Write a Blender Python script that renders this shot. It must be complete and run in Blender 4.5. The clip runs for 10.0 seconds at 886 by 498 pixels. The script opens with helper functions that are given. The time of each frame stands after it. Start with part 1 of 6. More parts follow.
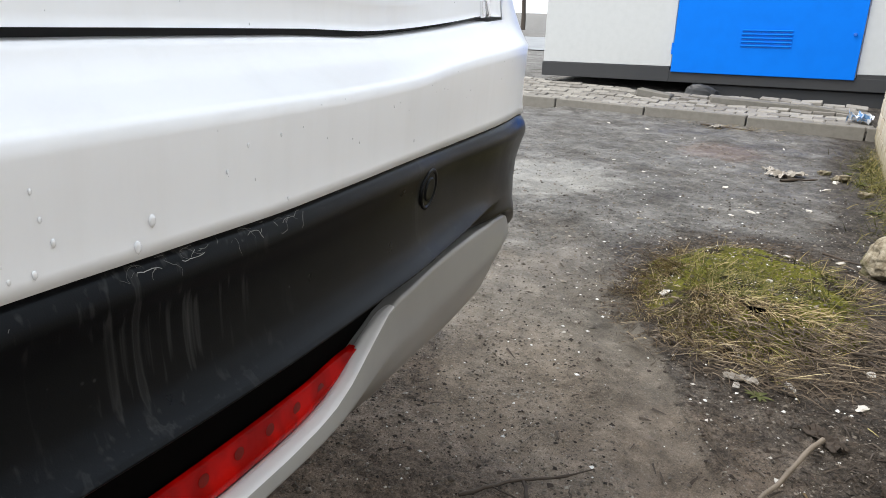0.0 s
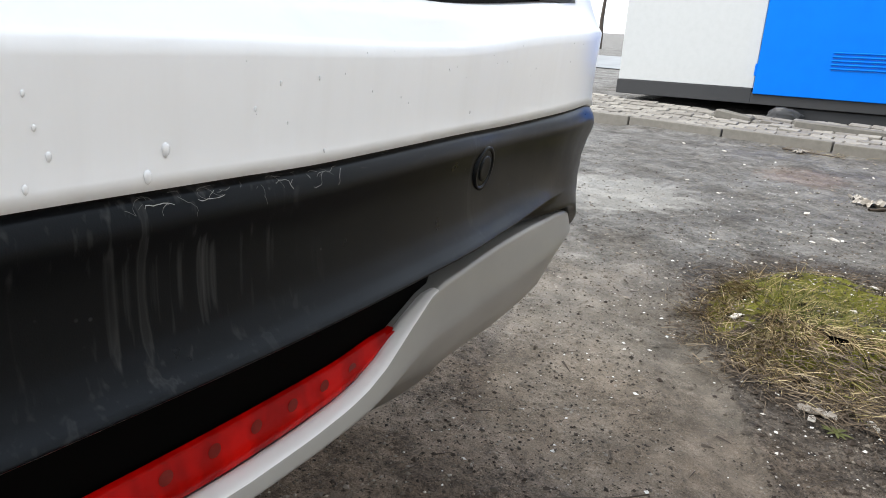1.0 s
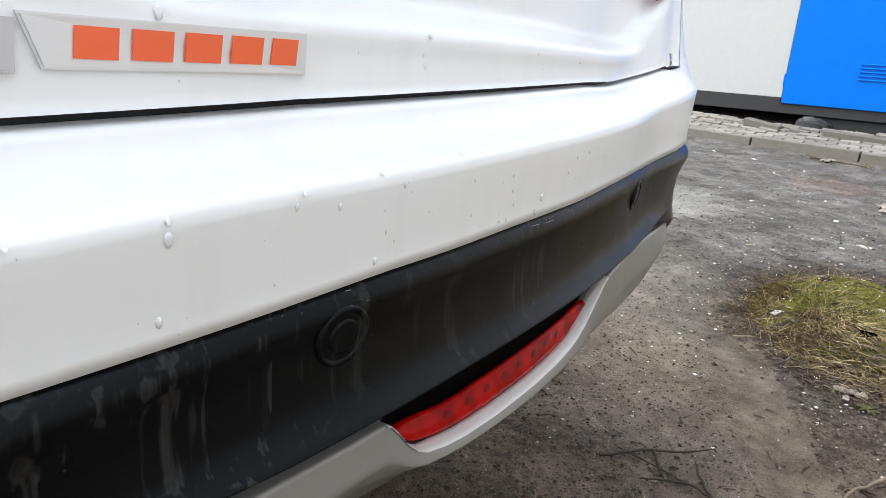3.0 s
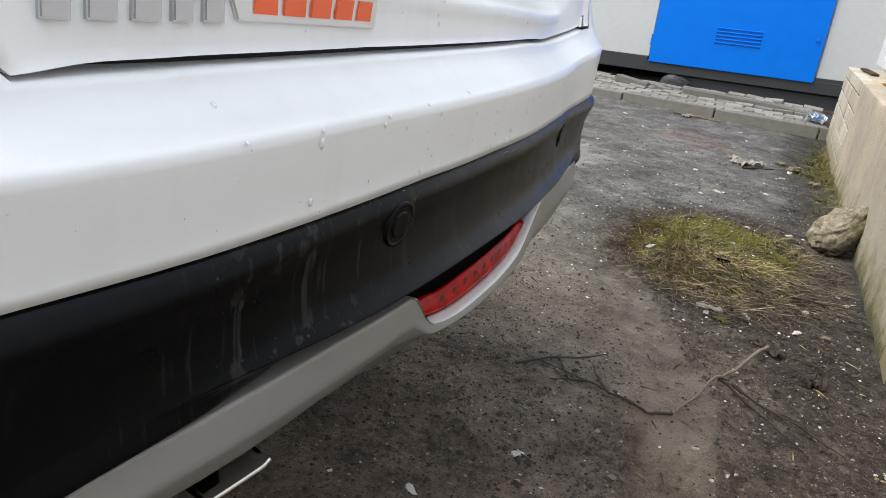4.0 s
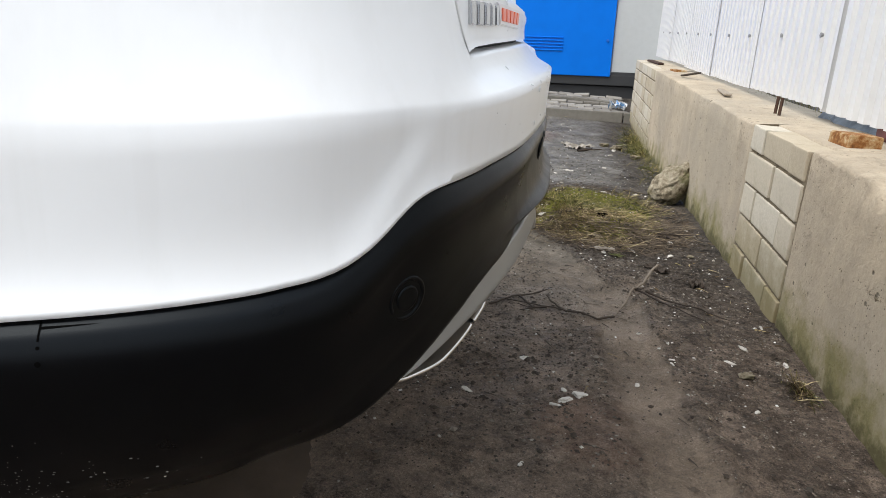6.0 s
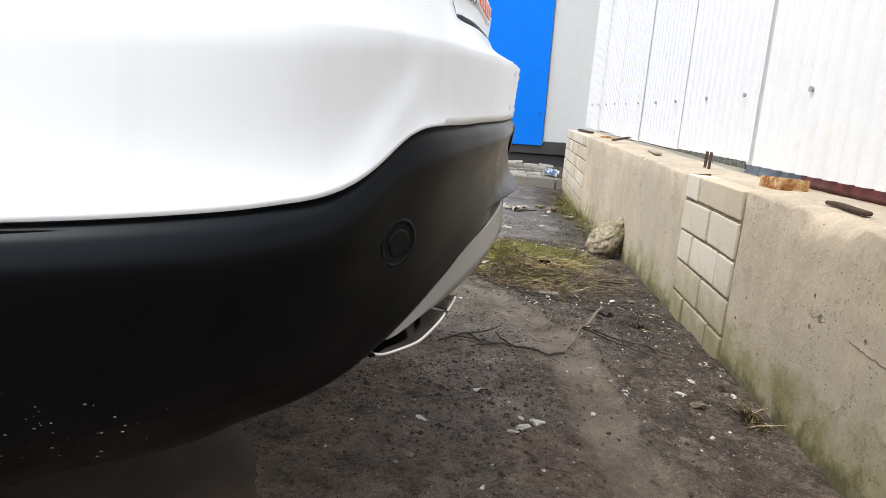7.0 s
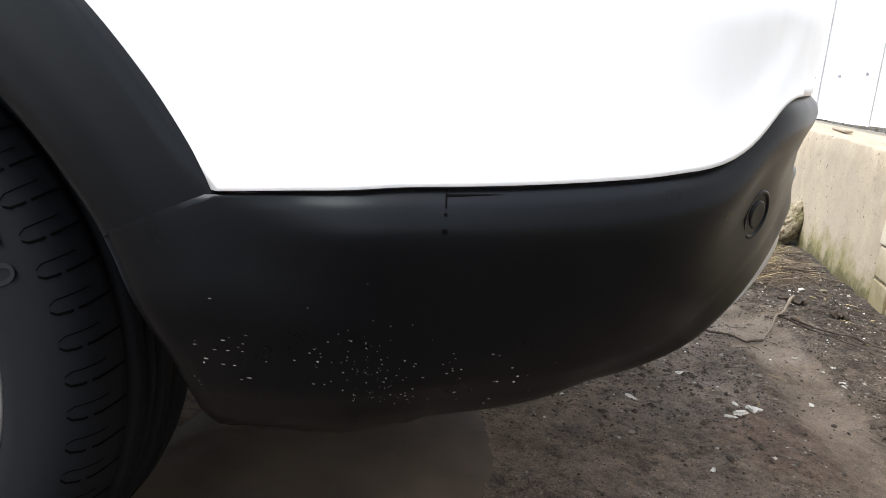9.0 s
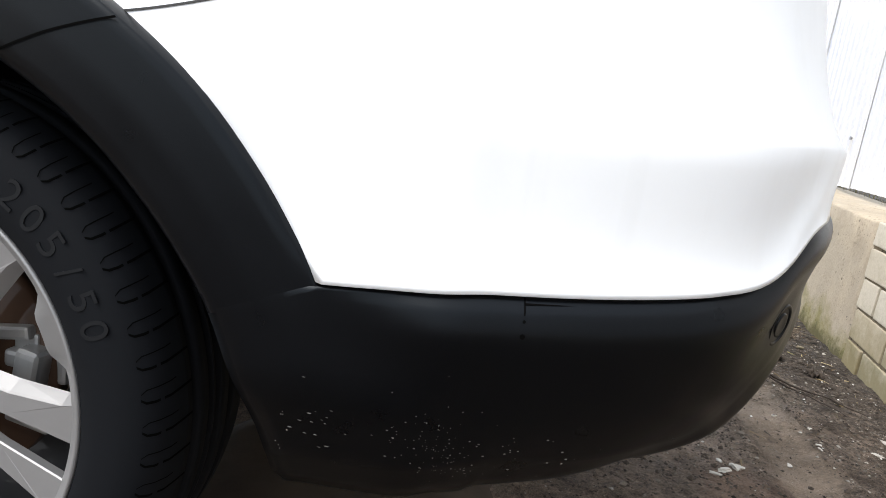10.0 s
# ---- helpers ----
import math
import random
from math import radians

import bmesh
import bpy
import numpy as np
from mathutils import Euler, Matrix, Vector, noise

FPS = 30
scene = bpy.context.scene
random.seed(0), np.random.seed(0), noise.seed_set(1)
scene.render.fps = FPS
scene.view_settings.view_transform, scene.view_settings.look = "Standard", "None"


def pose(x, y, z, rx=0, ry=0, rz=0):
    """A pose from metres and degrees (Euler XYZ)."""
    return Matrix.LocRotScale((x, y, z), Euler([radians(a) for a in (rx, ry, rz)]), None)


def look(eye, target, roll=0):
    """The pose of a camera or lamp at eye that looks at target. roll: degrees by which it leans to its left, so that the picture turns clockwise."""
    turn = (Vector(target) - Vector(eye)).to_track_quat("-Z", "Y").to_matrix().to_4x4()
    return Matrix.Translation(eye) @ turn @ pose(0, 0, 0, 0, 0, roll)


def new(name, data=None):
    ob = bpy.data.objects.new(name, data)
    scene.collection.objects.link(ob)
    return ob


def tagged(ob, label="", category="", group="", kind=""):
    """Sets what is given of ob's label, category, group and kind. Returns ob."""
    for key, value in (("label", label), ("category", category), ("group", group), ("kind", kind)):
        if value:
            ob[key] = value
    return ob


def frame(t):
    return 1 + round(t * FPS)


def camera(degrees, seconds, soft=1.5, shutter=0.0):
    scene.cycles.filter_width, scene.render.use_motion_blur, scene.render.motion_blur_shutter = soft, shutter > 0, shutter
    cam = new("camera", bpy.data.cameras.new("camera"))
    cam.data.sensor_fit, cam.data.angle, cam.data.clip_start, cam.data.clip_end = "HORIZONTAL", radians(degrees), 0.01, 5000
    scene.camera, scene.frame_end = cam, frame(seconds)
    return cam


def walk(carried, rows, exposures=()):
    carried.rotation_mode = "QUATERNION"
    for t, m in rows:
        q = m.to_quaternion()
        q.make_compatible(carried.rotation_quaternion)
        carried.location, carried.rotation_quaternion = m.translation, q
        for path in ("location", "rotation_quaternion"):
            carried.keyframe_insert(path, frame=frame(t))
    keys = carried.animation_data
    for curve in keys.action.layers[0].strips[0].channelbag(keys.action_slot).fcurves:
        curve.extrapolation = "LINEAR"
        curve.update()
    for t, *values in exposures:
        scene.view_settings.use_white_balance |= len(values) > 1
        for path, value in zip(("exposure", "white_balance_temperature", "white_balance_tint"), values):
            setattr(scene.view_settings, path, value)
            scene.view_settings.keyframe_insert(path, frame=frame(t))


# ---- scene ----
cam = camera(67.6, 10.0, soft=0.6)
PATH = [
    (0, (0.281, -0.285, 0.765), (-0.501, 1.453, 0.156), 2.8),
    (0.5, (0.284, -0.253, 0.734), (-0.623, 1.442, 0.184), 3.4),
    (1, (0.278, -0.248, 0.723), (-0.679, 1.411, 0.146), 4.5),
    (1.5, (0.268, -0.249, 0.722), (-0.707, 1.397, 0.141), 5.2),
    (2, (0.235, -0.316, 0.741), (-0.748, 1.320, 0.141), 7.3),
    (2.2, (0.208, -0.385, 0.759), (-0.745, 1.271, 0.168), 9.9),
    (3.3, (0.265, -0.626, 0.792), (-0.746, 1.004, 0.226), 2.6),
    (3.5, (0.27, -0.635, 0.781), (-0.734, 1.009, 0.243), 1.7),
    (4, (0.224, -0.8, 0.791), (-0.426, 0.966, 0.113), 7.8),
    (4.5, (0.135, -0.994, 0.827), (-0.379, 0.8, 0.106), 7.8),
    (5, (0.126, -1.149, 0.87), (-0.401, 0.662, 0.204), 7.4),
    (5.5, (0.06, -1.281, 0.853), (-0.254, 0.58, 0.192), 5.6),
    (5.7, (-0.001, -1.277, 0.808), (-0.244, 0.602, 0.167), 3.9),
    (6.8, (-0.075, -1.253, 0.622), (-0.116, 0.716, 0.271), 5.1),
    (7, (-0.088, -1.266, 0.617), (-0.083, 0.703, 0.268), 5.0),
    (7.5, (-0.122, -1.268, 0.599), (-0.106, 0.7, 0.247), 5.5),
    (8, (-0.161, -1.279, 0.585), (-0.237, 0.685, 0.213), 5.3),
    (8.5, (-0.218, -1.288, 0.586), (-0.41, 0.662, 0.185), 4.8),
    (9, (-0.276, -1.312, 0.595), (-0.636, 0.608, 0.164), 4.2),
    (9.5, (-0.331, -1.366, 0.637), (-0.675, 0.554, 0.194), 7.6),
    (10, (-0.351, -1.374, 0.662), (-0.65, 0.567, 0.284), 8.8),
]
EXPOSE = [(0, 1.04, 6450, 9), (1, 1.20, 6400, 9), (2.2, 1.34, 6400, 9), (3.5, 0.90, 6450, 9), (4.0, 0.78, 6450, 9), (4.5, 0.92, 6450, 9), (5.0, 0.72, 6450, 9), (5.7, 0.64, 6450, 9), (6.8, 0.98, 6500, 10), (7.5, 1.15, 6500, 10), (8.5, 1.55, 6500, 10), (9.2, 1.35, 6450, 10), (10.0, 1.08, 6450, 10)]
walk(cam, [(t, look(eye, target, roll)) for t, eye, target, roll in PATH], EXPOSE)

# ---------------------------------------------------------------- world, sun
world = bpy.data.worlds.new("overcast_sky")
scene.world = world
world.use_nodes = True
wn, wl = world.node_tree.nodes, world.node_tree.links
sky = wn.new("ShaderNodeTexSky")
sky.sky_type, sky.sun_disc = "NISHITA", False
sky.sun_elevation, sky.sun_rotation = radians(55), radians(-123)
sky.air_density, sky.dust_density = 1.6, 6.0
cloud = wn.new("ShaderNodeMixRGB")
cloud.inputs[0].default_value = 0.72
cloud.inputs[2].default_value = (7.45, 7.9, 8.5, 1)
wl.new(sky.outputs[0], cloud.inputs[1])
wl.new(cloud.outputs[0], wn["Background"].inputs[0])
wn["Background"].inputs[1].default_value = 0.135
sun = new("sun", bpy.data.lights.new("sun", "SUN"))
sun.data.energy, sun.data.angle, sun.data.color = 1.35, radians(35), (1.0, 0.985, 0.955)
sun.matrix_world = look((-4.6, -3.0, 8), (0, 0, 0))

# ---------------------------------------------------------------- helpers


def smooth(a, b, x):
    t = min(max((x - a) / (b - a), 0.0), 1.0)
    return t * t * (3 - 2 * t)


def mesh_of(name, verts, faces, soft=True):
    me = bpy.data.meshes.new(name)
    me.from_pydata([tuple(v) for v in verts], [], faces)
    me.validate()
    me.update()
    if soft:
        me.shade_smooth()
    return me


def data_of(name, bm, soft=False):
    bmesh.ops.recalc_face_normals(bm, faces=bm.faces)
    me = bpy.data.meshes.new(name)
    bm.to_mesh(me)
    bm.free()
    if soft:
        me.shade_smooth()
    return me


def put(name, me, material, parent=None, label=""):
    ob = new(name, me)
    if material and not me.materials:
        me.materials.append(material)
    if parent:
        ob.parent = parent
    if label:
        ob["label"] = label
    return ob


def part(name, bm, material, parent=None, label="", soft=False):
    return put(name, data_of(name, bm, soft), material, parent, label)


def thing(name, label, category, m=None, group="", kind=""):
    ob = new(name)
    ob.empty_display_size = 0.1
    if m is not None:
        ob.matrix_world = m
    return tagged(ob, label, category, group, kind)


def box(bm, size, m=None, bevel=0.0, seg=1):
    r = bmesh.ops.create_cube(bm, size=1.0)
    vs = r["verts"]
    for v in vs:
        v.co = Vector((v.co.x * size[0], v.co.y * size[1], v.co.z * size[2]))
    if bevel:
        es = list({e for v in vs for e in v.link_edges})
        out = bmesh.ops.bevel(bm, geom=es, offset=bevel, segments=seg, affect="EDGES", profile=0.6)
        vs = list({v for f in out["faces"] for v in f.verts} | {v for v in vs if v.is_valid})
    if m is not None:
        bmesh.ops.transform(bm, matrix=m, verts=vs)
    return vs


def grid_faces(n, m, wrap=False):
    out = []
    for i in range(n - 1):
        for j in range(m if wrap else m - 1):
            k = (j + 1) % m
            out.append((i * m + j, i * m + k, (i + 1) * m + k, (i + 1) * m + j))
    return out


def revolve(profile, n=64, axis="y"):
    """Rows of (radius, height) turned about the y axis."""
    vs = []
    for r, h in profile:
        for k in range(n):
            a = 2 * math.pi * k / n
            vs.append((r * math.cos(a), h, r * math.sin(a)))
    return vs, grid_faces(len(profile), n, True)


def rough_rock(bm, size, seed, rough=0.18, sub=3):
    r = bmesh.ops.create_icosphere(bm, subdivisions=sub, radius=1.0)
    o = Vector((seed * 7.3, seed * 3.1, seed * 1.7))
    for v in r["verts"]:
        c = v.co.copy()
        for ax in range(3):
            c[ax] = math.copysign(abs(c[ax]) ** 0.72, c[ax])
        d = 1 + rough * noise.noise(c * 1.3 + o) + 0.5 * rough * noise.noise(c * 3.7 + o) + 0.25 * rough * noise.noise(c * 9 + o)
        v.co = Vector((c.x * d * size[0], c.y * d * size[1], c.z * d * size[2]))
    return r["verts"]


# ---------------------------------------------------------------- materials
class Mat:
    """A node material put together step by step."""

    def __init__(self, name, rough=0.6, metal=0.0, coat=0.0, spec=0.5):
        self.m = bpy.data.materials.new(name)
        self.m.use_nodes = True
        self.n, self.l = self.m.node_tree.nodes, self.m.node_tree.links
        self.b = self.n["Principled BSDF"]
        self.b.inputs["Roughness"].default_value = rough
        self.b.inputs["Metallic"].default_value = metal
        self.b.inputs["Coat Weight"].default_value = coat
        self.b.inputs["Specular IOR Level"].default_value = spec
        self.co = self.n.new("ShaderNodeTexCoord").outputs["Object"]
        self.grain_co = self.co

    def at(self, scale=(1, 1, 1)):
        mp = self.n.new("ShaderNodeMapping")
        mp.inputs["Scale"].default_value = scale
        self.l.new(self.co, mp.inputs[0])
        return mp.outputs[0]

    def noise(self, scale, detail=4.0, rough=0.55, stretch=None, dist=0.0):
        t = self.n.new("ShaderNodeTexNoise")
        t.inputs["Scale"].default_value, t.inputs["Detail"].default_value = scale, detail
        t.inputs["Roughness"].default_value, t.inputs["Distortion"].default_value = rough, dist
        self.l.new(self.at(stretch) if stretch else self.grain_co, t.inputs["Vector"])
        return t.outputs["Fac"]

    def cells(self, scale, what="Distance", stretch=None):
        t = self.n.new("ShaderNodeTexVoronoi")
        t.inputs["Scale"].default_value = scale
        self.l.new(self.at(stretch) if stretch else self.co, t.inputs["Vector"])
        return t.outputs[what]

    def ramp(self, fac, *stops):
        r = self.n.new("ShaderNodeValToRGB")
        el = r.color_ramp.elements
        while len(el) < len(stops):
            el.new(0.5)
        for e, (p, c) in zip(el, stops):
            e.position = p
            e.color = (*c, 1) if isinstance(c, tuple) else (c, c, c, 1)
        self.l.new(fac, r.inputs[0])
        return r.outputs[0]

    def mix(self, fac, a, b, how="MIX"):
        x = self.n.new("ShaderNodeMixRGB")
        x.blend_type = how
        for s, v in zip(x.inputs, (fac, *((c, c, c) if isinstance(c, float) else c for c in (a, b)))):
            if isinstance(v, bpy.types.NodeSocket):
                self.l.new(v, s)
            else:
                s.default_value = (*v, 1) if isinstance(v, tuple) else v
        return x.outputs[0]

    def math(self, op, a, b=0.0):
        x = self.n.new("ShaderNodeMath")
        x.operation = op
        for s, v in zip(x.inputs, (a, b)):
            if isinstance(v, bpy.types.NodeSocket):
                self.l.new(v, s)
            else:
                s.default_value = v
        return x.outputs[0]

    def axis(self, which):
        s = self.n.new("ShaderNodeSeparateXYZ")
        self.l.new(self.co, s.inputs[0])
        return s.outputs[which]

    def chance(self):
        return self.n.new("ShaderNodeObjectInfo").outputs["Random"]

    def island(self):
        return self.n.new("ShaderNodeNewGeometry").outputs["Random Per Island"]

    def color(self, c):
        if isinstance(c, tuple):
            self.b.inputs["Base Color"].default_value = (*c, 1)
        else:
            self.l.new(c, self.b.inputs["Base Color"])
        return self

    def rough(self, c):
        self.l.new(c, self.b.inputs["Roughness"])
        return self

    def bump(self, h, strength=0.3, dist=0.01):
        x = self.n.new("ShaderNodeBump")
        x.inputs["Strength"].default_value, x.inputs["Distance"].default_value = strength, dist
        self.l.new(h, x.inputs["Height"])
        self.l.new(x.outputs[0], self.b.inputs["Normal"])
        return self


def car_paint():
    k = Mat("white_paint", 0.34, 0.0, 0.35, 0.4)
    streak = k.ramp(k.noise(1.0, 5, 0.6, (26, 26, 1.6)), (0.50, 0.0), (0.78, 1.0))
    dust = k.ramp(k.noise(9, 6, 0.6), (0.42, 0.0), (0.75, 1.0))
    c = k.mix(k.math("MULTIPLY", streak, 0.22), (0.778, 0.80, 0.824), (0.61, 0.615, 0.61))
    c = k.mix(k.math("MULTIPLY", dust, 0.10), c, (0.60, 0.58, 0.54))
    k.b.inputs["Coat Roughness"].default_value = 0.16
    return k.color(c).m


def plain_paint(name, c, rough=0.3, metal=0.0):
    k = Mat(name, rough, metal, 0.2)
    d = k.ramp(k.noise(14, 6, 0.6), (0.4, 0.0), (0.8, 1.0))
    return k.color(k.mix(k.math("MULTIPLY", d, 0.25), c, tuple(v * 0.72 for v in c))).m


def black_plastic():
    k = Mat("black_plastic", 0.36, 0.0, 0.0, 0.15)
    k.b.inputs["Specular Tint"].default_value = (0.82, 0.92, 1.0, 1)
    # thin dried runs of rain with pale specks, on the rear face only
    wob = k.noise(1.0, 3, 0.5, (85, 85, 1.3), 0.2)
    run = k.math("ADD", k.ramp(wob, (0.60, 0.0), (0.66, 0.7), (0.70, 0.35)), k.math("MULTIPLY", k.ramp(k.noise(1.0, 3, 0.5, (190, 190, 1.6), 0.15), (0.60, 0.0), (0.70, 1.0)), 0.5))
    patch = k.ramp(k.noise(3.4, 3, 0.5), (0.40, 0.0), (0.58, 1.0))
    rear = k.ramp(k.math("ABSOLUTE", k.axis(1)), (0.46, 1.0), (0.66, 0.0))
    w = k.math("MULTIPLY", k.math("MULTIPLY", k.math("MULTIPLY", run, patch), rear), 0.15)
    film = k.math("MULTIPLY", k.ramp(k.noise(7, 7, 0.65, (1, 1, .4)), (0.4, 0.0), (0.8, 1.0)), 0.30)
    grime = k.math("MULTIPLY", k.math("MULTIPLY", k.ramp(k.cells(95), (0.05, 1.0), (0.12, 0.0)), k.ramp(k.noise(13, 3), (0.56, 0.0), (0.66, 1.0))), 0.35)
    c = k.mix(film, (0.0022, 0.0025, 0.0034), (0.0054, 0.0058, 0.0070))
    c = k.mix(w, c, (0.22, 0.22, 0.215))
    c = k.mix(k.math("MULTIPLY", grime, rear), c, (0.18, 0.18, 0.175))
    k.rough(k.ramp(k.noise(20, 5), (0.3, 0.27), (0.7, 0.36)))
    return k.color(c).bump(k.noise(1100, 2), 0.10, 0.0005).m


def ground_mat():
    k = Mat("dirt", 0.85, 0, 0, 0.2)
    k.grain_co = k.at()
    k.grain_co.node.inputs["Location"].default_value = (3.7, 5.3, 2.1)
    big = k.noise(0.8, 6, 0.62)
    mid = k.noise(4.5, 8, 0.68)
    patch = k.noise(17, 9, 0.74)
    fine = k.noise(48, 9, 0.80)
    grain = k.noise(210, 5, 0.75)
    dust = k.noise(520, 3, 0.7)
    crumb = k.cells(125)
    gritty = k.ramp(k.noise(5.2, 6, 0.66), (0.44, 0.10), (0.56, 1.0))      # rough crumbly places among trodden smooth ones
    c = k.ramp(mid, (0.32, (0.182, 0.140, 0.104)), (0.48, (0.312, 0.250, 0.192)), (0.64, (0.430, 0.362, 0.290)))
    c = k.mix(k.ramp(big, (0.40, 0.0), (0.62, 0.6)), c, (0.340, 0.300, 0.255))
    c = k.mix(0.8, c, k.ramp(patch, (0.36, 0.50), (0.50, 0.95), (0.62, 1.2)), "MULTIPLY")
    c = k.mix(k.mix(gritty, 0.45, 0.95), c, k.ramp(fine, (0.37, 0.22), (0.49, 0.92), (0.64, 1.35)), "MULTIPLY")
    c = k.mix(k.mix(gritty, 0.35, 0.85), c, k.ramp(grain, (0.36, 0.30), (0.52, 0.95), (0.66, 1.35)), "MULTIPLY")
    # worn grey asphalt further out
    x, y = k.axis(0), k.axis(1)
    far = k.ramp(k.math("ADD", k.math("MULTIPLY", y, 0.2), k.math("MULTIPLY", k.math("SUBTRACT", k.noise(2.5, 6, 0.65), 0.5), 0.5)), (0.22, 0.0), (0.50, 0.8))
    grey = k.mix(0.85, k.ramp(k.noise(3.2, 7, 0.66), (0.36, (0.150, 0.140, 0.128)), (0.62, (0.345, 0.332, 0.310))), k.ramp(patch, (0.36, 0.6), (0.62, 1.15)), "MULTIPLY")
    c = k.mix(far, c, k.mix(k.mix(gritty, 0.4, 0.9), grey, k.ramp(fine, (0.37, 0.30), (0.52, 0.95), (0.66, 1.3)), "MULTIPLY"))
    crust = k.math("POWER", k.math("ADD", k.math("POWER", k.math("DIVIDE", k.math("ADD", x, 0.80), 0.50), 2.0), k.math("POWER", k.math("DIVIDE", k.math("SUBTRACT", y, 3.55), 0.62), 2.0)), 0.5)
    crust = k.ramp(k.math("ADD", k.math("MULTIPLY", crust, 0.5), k.math("MULTIPLY", k.math("SUBTRACT", k.noise(7, 7, 0.7), 0.5), 0.7)), (0.34, 0.9), (0.50, 0.0))
    c = k.mix(crust, c, k.mix(0.6, (0.50, 0.475, 0.43), k.ramp(fine, (0.35, 0.55), (0.6, 1.0)), "MULTIPLY"))
    # reddish crumbled brick trodden into the soil
    for bx, by, br in ((0.18, -0.02, 0.16), (0.10, 5.35, 0.42)):
        spot = k.math("POWER", k.math("ADD", k.math("POWER", k.math("DIVIDE", k.math("SUBTRACT", x, bx), br), 2.0), k.math("POWER", k.math("DIVIDE", k.math("SUBTRACT", y, by), br * 1.3), 2.0)), 0.5)
        spot = k.ramp(k.math("ADD", k.math("MULTIPLY", spot, 0.5), k.math("MULTIPLY", k.math("SUBTRACT", k.noise(24, 6, 0.7), 0.5), 0.9)), (0.26, 0.30), (0.44, 0.0))
        c = k.mix(spot, c, (0.30, 0.17, 0.115))
    # damp black soil near the wall and round the mound
    rag = k.math("MULTIPLY", k.math("SUBTRACT", k.noise(6, 7, 0.68), 0.5), 0.55)
    from_wall = k.math("SUBTRACT", k.math("ADD", k.math("MULTIPLY", y, 0.083), 0.733), x)
    wet = k.ramp(k.math("ADD", k.math("MULTIPLY", from_wall, 1.2), rag), (0.32, 1.0), (0.46, 0.0))
    ring = k.math("POWER", k.math("ADD", k.math("POWER", k.math("DIVIDE", k.math("SUBTRACT", x, 0.40), 0.55), 2.0), k.math("POWER", k.math("DIVIDE", k.math("SUBTRACT", y, 2.0), 0.85), 2.0)), 0.5)
    wet = k.math("MAXIMUM", wet, k.ramp(k.math("ADD", k.math("MULTIPLY", ring, 0.5), rag), (0.47, 1.0), (0.57, 0.0)))
    near = k.ramp(k.math("ADD", k.math("MULTIPLY", y, 0.15), k.math("MULTIPLY", rag, 0.4)), (0.05, 0.45), (0.12, 0.0))
    wet = k.math("MAXIMUM", wet, k.math("MULTIPLY", near, k.ramp(k.noise(7, 6, 0.6), (0.42, 1.0), (0.60, 0.2))))
    soil = k.ramp(k.noise(16, 7, 0.7), (0.36, (0.062, 0.048, 0.036)), (0.50, (0.150, 0.117, 0.089)), (0.64, (0.285, 0.228, 0.174)))
    soil = k.mix(1.0, soil, (0.94, 0.99, 1.06), "MULTIPLY")
    soil = k.mix(0.85, soil, k.ramp(fine, (0.37, 0.25), (0.50, 0.92), (0.64, 1.3)), "MULTIPLY")
    soil = k.mix(0.7, soil, k.ramp(grain, (0.36, 0.35), (0.52, 0.95), (0.66, 1.35)), "MULTIPLY")
    soil = k.mix(1.0, soil, k.ramp(k.math("ADD", k.math("MULTIPLY", y, 0.2), k.math("MULTIPLY", rag, 0.2)), (0.10, 1.35), (0.22, 0.78)), "MULTIPLY")      # darker beyond the branch, lighter before it
    c = k.mix(k.math("MULTIPLY", wet, 0.88), c, soil)
    # pale compacted wheel track
    bend = k.math("MULTIPLY", k.math("MAXIMUM", k.math("SUBTRACT", y, 0.7), 0.0), 0.35)
    off = k.math("ADD", k.math("SUBTRACT", x, 0.325), bend)
    off = k.math("ADD", off, k.math("MULTIPLY", k.math("SUBTRACT", k.noise(8, 8, 0.7), 0.5), 0.10))
    wide = k.math("MULTIPLY", k.ramp(y, (0.56, 0.0), (0.86, 1.0)), 0.45)
    path = k.math("MULTIPLY", k.ramp(k.math("ADD", off, 0.5), (0.568, 1.0), (0.582, 0.0)), k.ramp(k.math("ADD", k.math("ADD", off, wide), 0.5), (0.412, 0.0), (0.440, 1.0)))
    path = k.math("MULTIPLY", path, k.ramp(k.math("MULTIPLY", y, 0.3), (0.45, 1.0), (0.80, 0.0)))
    sand = k.ramp(k.noise(9, 6), (0.3, (0.205, 0.172, 0.132)), (0.7, (0.330, 0.284, 0.222)))
    sand = k.mix(0.55, sand, k.ramp(grain, (0.34, 0.50), (0.55, 1.0)), "MULTIPLY")
    c = k.mix(k.math("MULTIPLY", path, 0.55), c, sand)
    # light sand grains and small stones
    grit = k.math("MULTIPLY", k.ramp(crumb, (0.12, 1.0), (0.22, 0.0)), k.ramp(k.noise(28, 4), (0.46, 0.0), (0.53, 1.0)))
    c = k.mix(k.math("MULTIPLY", grit, 0.45), c, (0.52, 0.49, 0.44))
    c = k.mix(1.0, c, k.ramp(dust, (0.35, 0.50), (0.60, 0.90)), "MULTIPLY")
    # lighter and warmer near, slightly darker and cooler further out
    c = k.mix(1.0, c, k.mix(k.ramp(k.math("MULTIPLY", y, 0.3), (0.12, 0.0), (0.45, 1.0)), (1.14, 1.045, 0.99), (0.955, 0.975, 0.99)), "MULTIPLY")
    k.rough(k.ramp(k.noise(2.2, 5), (0.35, 0.55), (0.65, 0.95)))
